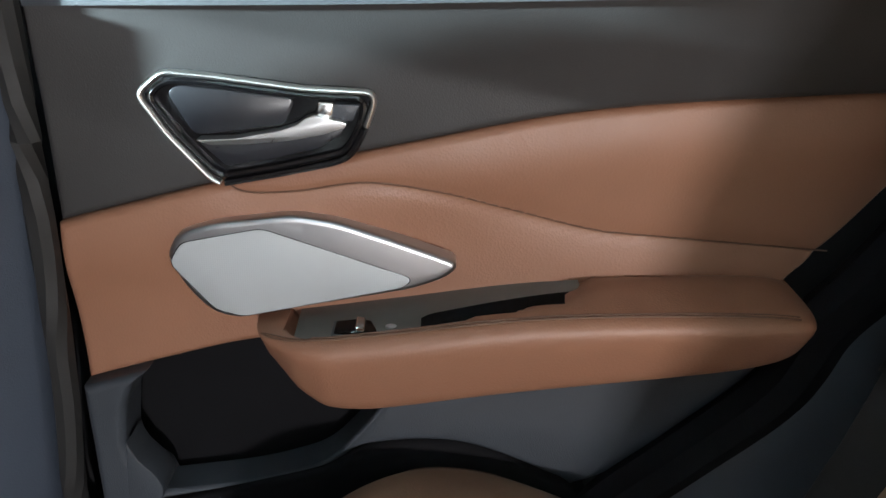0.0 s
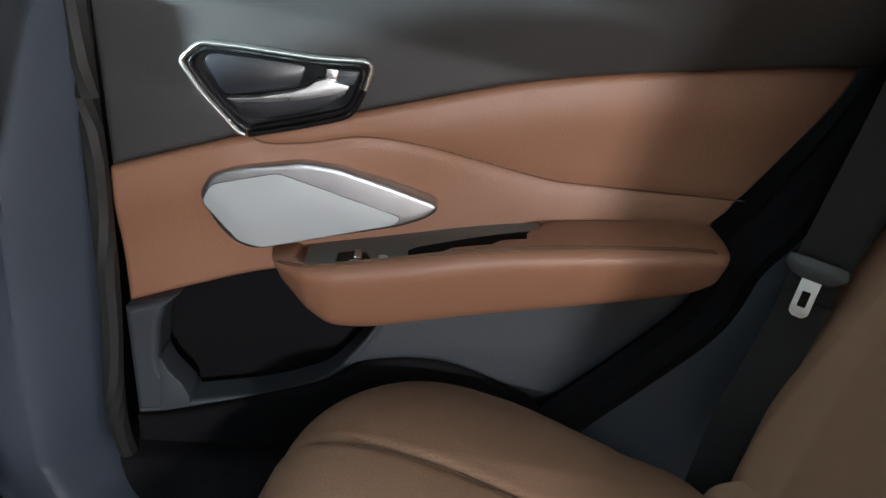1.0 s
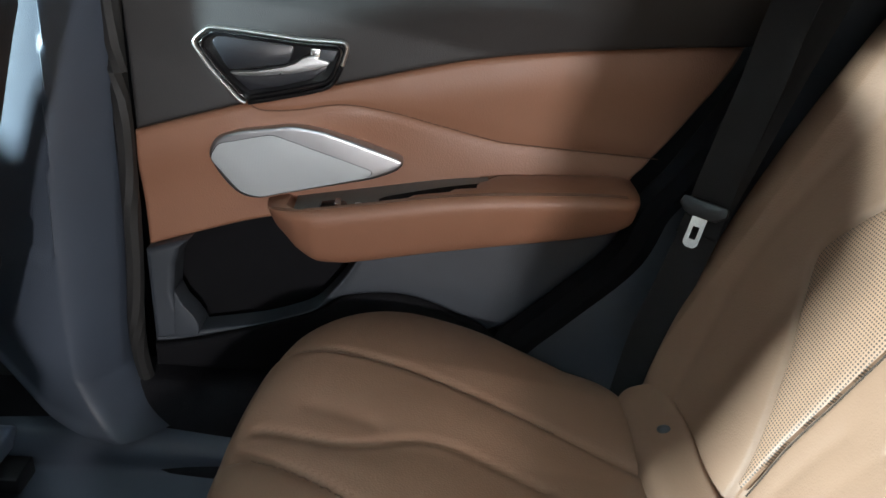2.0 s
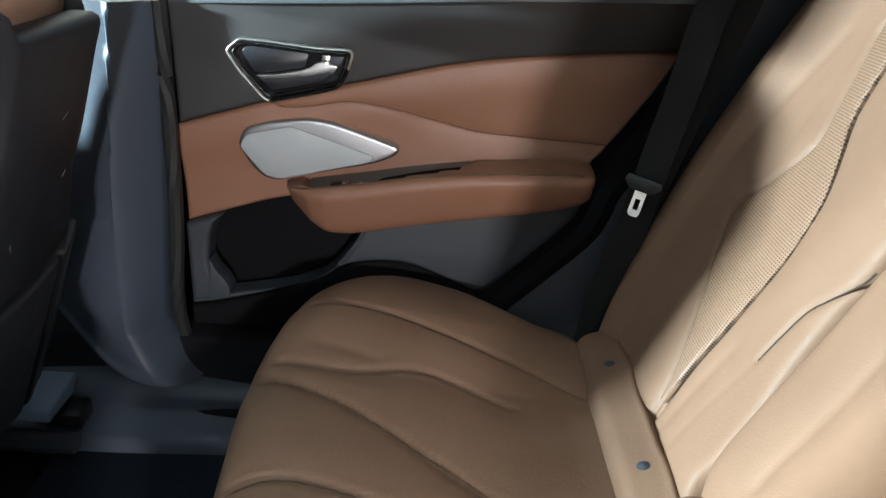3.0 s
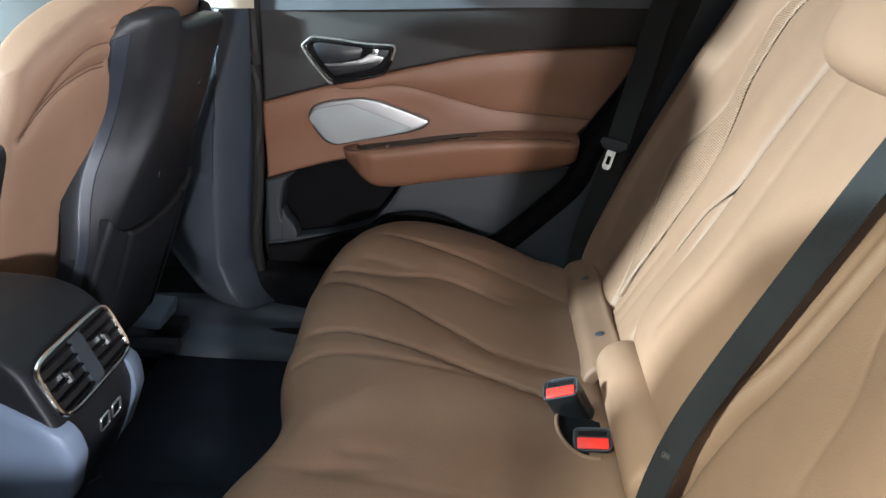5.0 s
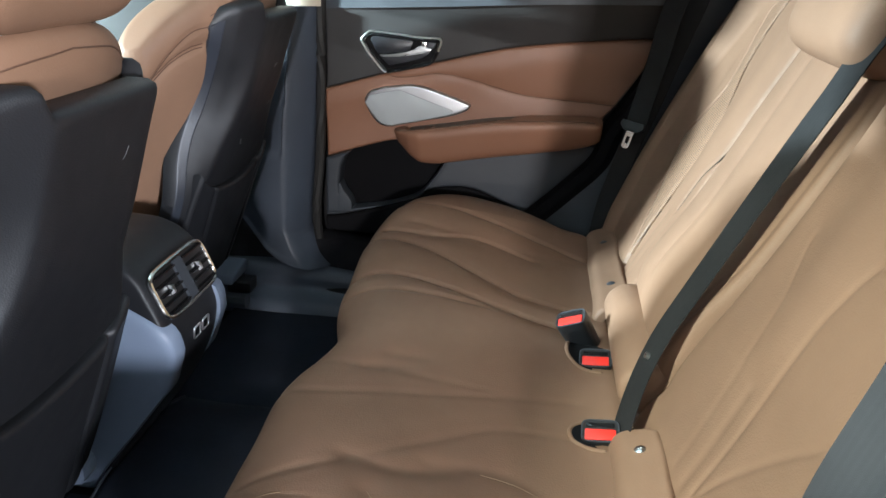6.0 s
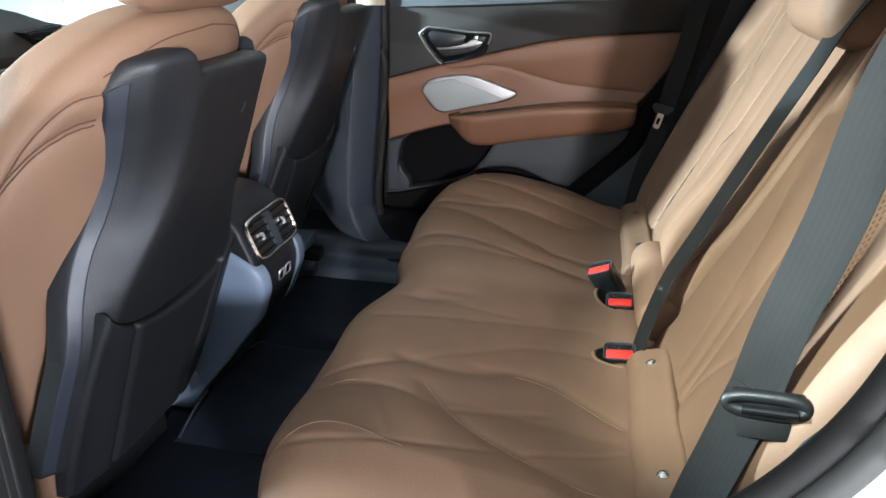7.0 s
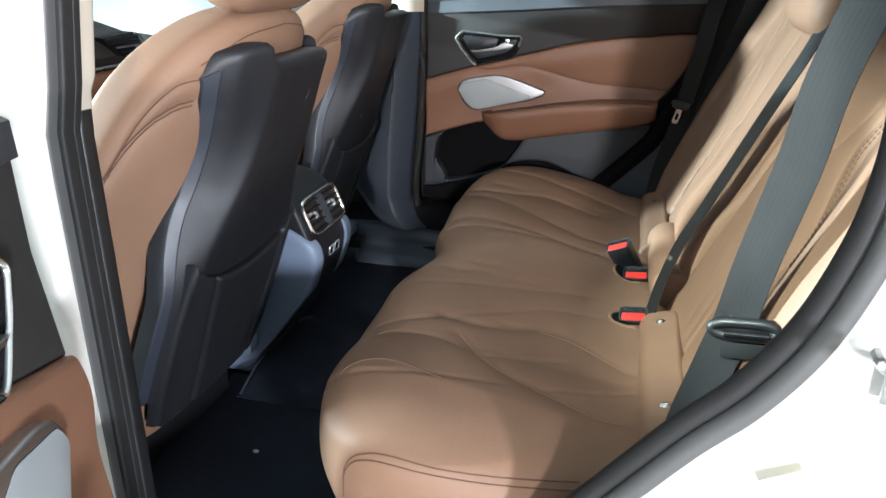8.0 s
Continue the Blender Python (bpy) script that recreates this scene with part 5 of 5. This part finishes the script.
    # pale scuffs on the worn panel
    if cy > 0:
        for line in ([(0.06, 0.72), (0.064, 0.728)], [(-0.02, 0.655), (-0.026, 0.662), (-0.028, 0.668)], [(0.03, 0.80), (0.04, 0.806)]):
            seam_on(pan, [(0.0, q, p) for q, p in line], (-1, 0, 0), SCUFF, 0.0005, 12, "scuff")
    else:
        seam_on(pan, [(0.0, 0.045, 0.835), (0.0, 0.05, 0.842), (0.0, 0.052, 0.848)], (-1, 0, 0), SCUFF, 0.0003, 12, "scuff")
    # map pocket with a folded side gusset
    v = np.sin(np.linspace(-1, 1, 190) * np.pi / 2)[None, :] * np.ones((130, 1))
    pt = 0.580 + 0.040 * np.abs(v) ** 2.4 + 0.012 * np.clip(-v, 0, 1) ** 8
    z = 0.345 + (pt - 0.345) * u
    y = (phw(z) - 0.022) * v
    rim = np.minimum(np.minimum((1 - u) * 0.25, u * 0.25), (1 - np.abs(v)) * 0.18)
    roll = 0.009 * (1 - np.sqrt(np.clip(1 - (1 - np.clip(rim / 0.010, 0, 1)) ** 2, 0, 1)))
    gusset = 0.007 * np.exp(-((np.abs(y) - (0.088 + 0.02 * u)) / 0.006) ** 2) + 0.010 * ease((np.abs(y) - 0.095 - 0.02 * u) / 0.06)
    off = 0.022 - gusset - roll + 0.006 * np.cos(np.clip(y / 0.16, -1, 1) * 1.4)
    a, b = shell(at(z, y, off), at(z, y, off - 0.012))
    raw("map_pocket", a, b, SEAT_PANEL, seat, "black map pocket", 50)
    # brass clip at the lower outer corner
    if cy < 0:
        clip = solid("brass_clip", [(-0.010, -0.028), (0.004, -0.030), (0.012, 0.022), (0.0, 0.030), (-0.012, 0.010)], "y", -0.003, 0.003, BRASS, seat, "small brass clip", 0.001, 1)
        clip.matrix_basis = pose(-0.412, -0.192, 0.372)
    # cushion block ahead
    rings = []
    for q in np.linspace(-1, 1, 30):
        k = max((1 - abs(q) ** 6) ** 0.25, 0.05) if abs(q) < 1 else 0.05
        rings.append([(-0.68 + (a_) * k, 0.25 * q, 0.37 + b_ * k) for a_, b_ in round_box(0, 0, 0.27, 0.085, 40, 4)])
    a, b = loft(rings)
    raw("cushion", a, b, LEATHER, seat, "tan leather cushion", 60)
    # headrest on two posts
    hr = headrest_mesh("headrest", 0.122, 0.055, 0.095)
    hr.parent = seat
    hr.matrix_basis = pose(-0.222, 0, 1.058, 0, 14, 0)
    for s in (-0.06, 0.06):
        tube("headrest_post", [(-0.232, s, 0.93), (-0.215, s, 1.04)], 0.007, CHROME, seat, "chrome post", n=10, up=(0, 1, 0))
    if cy < 0:
        v_, f_ = loft([[(-0.432 + a_ * k, 0.196 + 0.02 * q, 0.302 + b_ * k) for a_, b_ in round_box(0, 0, 0.028, 0.022, 24, 3)] for q, k in ((-1, 0.7), (-0.8, 1.0), (0.8, 1.0), (1, 0.7))])
        raw("recliner_cover", v_, f_, SIDE_TRIM, seat, "pale blue-grey recliner cover")
    else:
        solid("rail_cover", densify([(0.185, 0.238), (0.190, 0.258), (0.285, 0.272), (0.295, 0.262), (0.290, 0.238)], 40), "x", -0.48, -0.395, SIDE_TRIM, seat, "pale blue-grey rail cover", 0.006, 3)
        solid("rail_cap", densify([(0.215, 0.208), (0.215, 0.236), (0.262, 0.238), (0.262, 0.208)], 40), "x", -0.42, -0.362, BLACK, seat, "black rail end cap", 0.005, 3)
    # runner below
    box("seat_base", (-0.90, -0.21, FLOOR_Z - dz + 0.001), (-0.48, 0.21, 0.29), BLACK, seat)
    tube("seat_rail", [(-0.95, 0.19, 0.20), (-0.36 if cy > 0 else -0.50, 0.19, 0.20)], 0.018, GREY_TRIM, seat, "", n=8, up=(0, 0, 1))
    return seat


front_seat(0.0, 0.0, -0.385, "tan leather front seat with black hard back, set back")
front_seat(-0.095, 0.015, 0.352, "tan leather front seat with scuffed black back, slid forward")


# ---- centre console ----
def center_console():
    d = group_at("center_console", "black and grey centre console with rear air vents", "console")
    prof = np.array([(-0.95, 0.58), (-0.60, 0.61), (-0.43, 0.615), (-0.375, 0.606), (-0.342, 0.583), (-0.325, 0.55), (-0.305, 0.50), (-0.298, 0.46), (-0.318, 0.39), (-0.372, 0.30), (-0.425, 0.23), (-0.45, 0.165), (-0.7, 0.165), (-0.95, 0.165)])
    line = np.concatenate([smooth_line(prof[:12], 60), np.linspace(prof[11], prof[13], 10)[1:], np.linspace(prof[13], prof[0], 10)[1:-1]])
    core = np.array([-0.62, 0.42])
    rings = []
    for q in np.linspace(-1, 1, 50):
        s = math.sin(q * math.pi / 2)
        k = (1 - abs(s) ** 10) ** (1 / 5) if abs(s) < 1 else 0
        k = 0.90 + 0.10 * k
        p = core + (line - core) * np.array([1 - (1 - k) * 0.45, k])
        w = np.interp(p[:, 1], [0.16, 0.40, 0.50, 0.64], [0.078, 0.080, 0.094, 0.094])
        rings.append(np.stack([p[:, 0], w * s - 0.018, p[:, 1]], 1))
    a, b = loft(rings)
    raw("body", a, b, SEAT_PANEL, d, "black console body", 45)
    for s in (1, -1):
        side = densify([(-0.64, 0.175), (-0.470, 0.175), (-0.440, 0.225), (-0.378, 0.305), (-0.312, 0.395), (-0.290, 0.46), (-0.296, 0.497), (-0.328, 0.520), (-0.40, 0.555), (-0.64, 0.575)], 90)
        rings = []
        for sc, yy in ((1.0, 0.070), (1.0, 0.0955), (0.975, 0.1005), (0.90, 0.1015)):
            w = np.interp(side[:, 1], [0.16, 0.40, 0.50, 0.64], [-0.016, -0.013, 0.0, 0.0])
            rings.append(np.stack([(side[:, 0] + 0.47) * sc - 0.47, s * (yy + w) - 0.018, (side[:, 1] - 0.37) * sc + 0.37], 1))
        a, b = loft(rings)
        raw("side_panel", a, b, SIDE_TRIM, d, "blue-grey plastic side panel", 50)
    # vent face plane: down the slope
    p0, p1 = np.array([-0.336, 0.580]), np.array([-0.306, 0.511])
    mid = (p0 + p1) / 2
    dv = (p1 - p0) / np.linalg.norm(p1 - p0)
    nn = np.array([-dv[1], dv[0]])
    nn = nn if nn[0] > 0 else -nn
    h = np.linalg.norm(p1 - p0) / 2

    def on(y, a_, o):
        return (mid[0] + dv[0] * a_ + nn[0] * o, y - 0.018, mid[1] + dv[1] * a_ + nn[1] * o)

    vent = group_part("air_vent", d, "twin rear air vent with chrome rim")
    loop = [on(y, a_, 0.006) for y, a_ in round_box(0, 0, 0.083, h, 48, 6)]
    tube("rim", loop, 0.0036, CHROME, vent, "chrome rim", True, n=8, up=(nn[0], 0, nn[1]))
    rings = [[on(y, a_, o) for y, a_ in round_box(0, 0, 0.082, h - 0.001, 40, 7)] for o in (-0.01, 0.0045)]
    a, b = loft(rings)
    raw("backing", a, b, BLACK, vent)
    rings = [[on(y, a_, o) for y, a_ in round_box(0, 0, 0.013, h - 0.004, 30, 8)] for o in (0.0, 0.0085)]
    a, b = loft(rings)
    raw("divider", a, b, GREY_TRIM, vent)
    for s in (-1, 1):
        for i in range(5):
            aa = -h * 0.75 + i * h * 0.375
            rings = [[on(yy, aa + c1 * 0.0012 + 0.25 * o1, 0.007 + o1) for c1, o1 in ((-1, -0.004), (1, -0.004), (1, 0.004), (-1, 0.004))] for yy in (s * 0.0455 - 0.031, s * 0.0455 + 0.031)]
            a, b = loft(rings)
            raw("slat", a, b, GLOSS_BLACK, vent)
        rings = [[on(s * 0.0455 + yy, aa, o) for aa, o in ((-0.008, 0.006), (0.008, 0.006), (0.006, 0.013), (-0.006, 0.013))] for yy in (-0.002, 0.002)]
        a, b = loft(rings)
        raw("vent_tab", a, b, SATIN, vent, "bright vent tab")
    # usb sockets
    for y in (-0.030, 0.000):
        loop = [(-0.2965 + (0.46 - (0.462 + zz)) * -0.1, y + yy, 0.462 + zz) for yy, zz in round_box(0, 0, 0.011, 0.0095, 24, 8)]
        so = tube("usb_socket", loop, 0.0016, SATIN, d, "bright-edged charging socket", True, n=6, up=(1, 0, 0))
        box("socket_face", (-0.300, y - 0.009, 0.454), (-0.2962, y + 0.009, 0.470), GLOSS_BLACK, so, "", 0.001)
    return d


center_console()


# ---- dashboard seen between the seats ----
def dashboard():
    d = group_at("dashboard", "black dashboard with brown lower trim and end vent", "dashboard")
    prof = smooth_line([(-1.45, 0.86), (-1.25, 0.90), (-1.12, 0.87), (-1.08, 0.80), (-1.11, 0.74), (-1.16, 0.66), (-1.2, 0.45), (-1.4, 0.40)], 40, True)
    rings = [[(a, y, b - (float(np.interp(y, [-0.3, -0.2, 0.12, 0.25, 0.42, 0.60, 0.70], [0.082, 0.062, 0.062, 0.020, 0.022, 0.078, 0.09])) if b > 0.79 else 0.0)) for a, b in prof] for y in np.linspace(-0.70, 0.70, 29)]
    v, f = loft(rings)
    raw("dash_body", v, f, SOFT_BLACK, d, "soft black dash top", 40)
    v, f = loft([[(a, y, b) for a, b in smooth_line([(-1.115, 0.735), (-1.09, 0.72), (-1.12, 0.64), (-1.17, 0.64)], 20, True)] for y in np.linspace(-0.68, 0.68, 8)])
    raw("dash_trim", v, f, DOOR_LEATHER, d, "brown leather dash strip", 40)
    for y in (0.405, -0.44):
        # slanted vent with a bright outer rim
        shape = [(y - 0.085, 0.832), (y + 0.055, 0.838), (y + 0.085, 0.806), (y + 0.065, 0.786), (y - 0.01, 0.776)]
        vent = solid("end_vent", shape, "x", -1.10, -1.066, GLOSS_BLACK, d, "black end vent", 0.004, 2)
        for i in range(4):
            zz = 0.788 + i * 0.0125
            box("slat", (-1.067, y - 0.015 - 0.018 * i, zz), (-1.058, y + 0.062 - 0.003 * i, zz + 0.004), SATIN if i == 1 else BLACK, vent, "", 0.001)
        tube("vent_rim", [(-1.062, y + 0.045, 0.836), (-1.060, y + 0.070, 0.824), (-1.060, y + 0.084, 0.806), (-1.062, y + 0.066, 0.788)], 0.004, SATIN, vent, "bright rim", n=8)
    tube("dash_strip", [(-1.082 - 0.02 * abs(y), y, 0.752) for y in np.linspace(-0.66, 0.66, 30)], 0.005, SATIN, d, "pale metal strip along the dash", n=8)
    return d


dashboard()
tagged(box("firewall", (-1.5, -0.74, 0.0), (-1.44, 0.74, 0.80), BLACK, bevel=0.01), "dark firewall ahead of the dashboard", "body panel", **structure)

# ---- floor things ----
def floor_tunnel():
    """Low carpeted hump over the tunnel, with a bound front edge."""
    ys = np.linspace(-0.21, 0.17, 50)
    xs = np.concatenate([np.linspace(-0.445, -0.42, 6), np.linspace(-0.41, 0.02, 40)])
    rise = lambda x, y: 0.040 * np.clip(1 - (np.abs((y + 0.02) / 0.19)) ** 2.6, 0, 1) * np.clip((x + 0.45) / 0.02, 0, 1) ** 0.5
    f = np.array([[(x, y, FLOOR_Z + 0.0135 + rise(x, y) + 0.0015 * math.sin(x * 31 + y * 17)) for y in ys] for x in xs])
    v, fa = shell(f, f - np.array([0, 0, 0.012]))
    hump = tagged(raw("floor_tunnel", v, fa, MAT), "black carpet over the low centre tunnel", "floor", kind="structure")
    edge = [(-0.437, y, FLOOR_Z + 0.0155 + float(rise(-0.43, y))) for y in np.linspace(-0.205, 0.165, 40)]
    tube("bound_edge", edge, 0.0028, GREY_TRIM, hump, "thin grey bound edge", n=6)
    return hump


floor_tunnel()
for y0, y1 in ((-0.60, -0.12), (0.12, 0.60)):
    m = box("floor_mat", (-0.50, y0, FLOOR_Z + 0.001), (0.0, y1, FLOOR_Z + 0.012), MAT, None, "", 0.004)
    tagged(m, "black carpet floor mat with bound edge", "floor mat", "floor mats")
crumb = raw("paper_scrap", *loft([[(-0.319 + r * math.cos(q), -0.364 + r * math.sin(q) * 0.8, FLOOR_Z + 0.0122 + h) for q in np.linspace(0, 6.28, 7, endpoint=False)] for r, h in ((0.005, 0), (0.006, 0.002), (0.003, 0.004))]), WALL)
tagged(crumb, "tiny white paper scrap on the mat", "scrap")

# striker and sticker on the white door jamb
st = group_at("door_striker", "worn metal door striker on the white jamb", "striker")
tube("striker_loop", [(0.497, -0.775, 0.742), (0.497, -0.80, 0.742), (0.520, -0.80, 0.732), (0.545, -0.775, 0.722)], 0.006, SATIN, st, "", samples=20, n=8)
box("striker_plate", (0.507, -0.776, 0.695), (0.56, -0.771, 0.735), SATIN, st, "", 0.002)
STICKER = material("yellow_sticker", (0.88, 0.84, 0.62), 0.5, vary=0.03, bump=0)
INK = material("grey_print", (0.52, 0.50, 0.40), 0.6, vary=0.03, bump=0)
sk = box("sticker", (-0.024, -0.0005, -0.010), (0.024, 0.0005, 0.010), STICKER, None, "", 0)
sk.matrix_basis = pose(0.457, -0.7725, 0.601, 0, -28, 0)
tagged(sk, "small pale yellow sticker with faint printed lines", "sticker")
for i in range(3):
    ln = box("print_line", (-0.018, -0.0012, -0.006 + i * 0.005), (0.016 - 0.006 * (i % 2), -0.0006, -0.0045 + i * 0.005), INK, sk, "", 0)
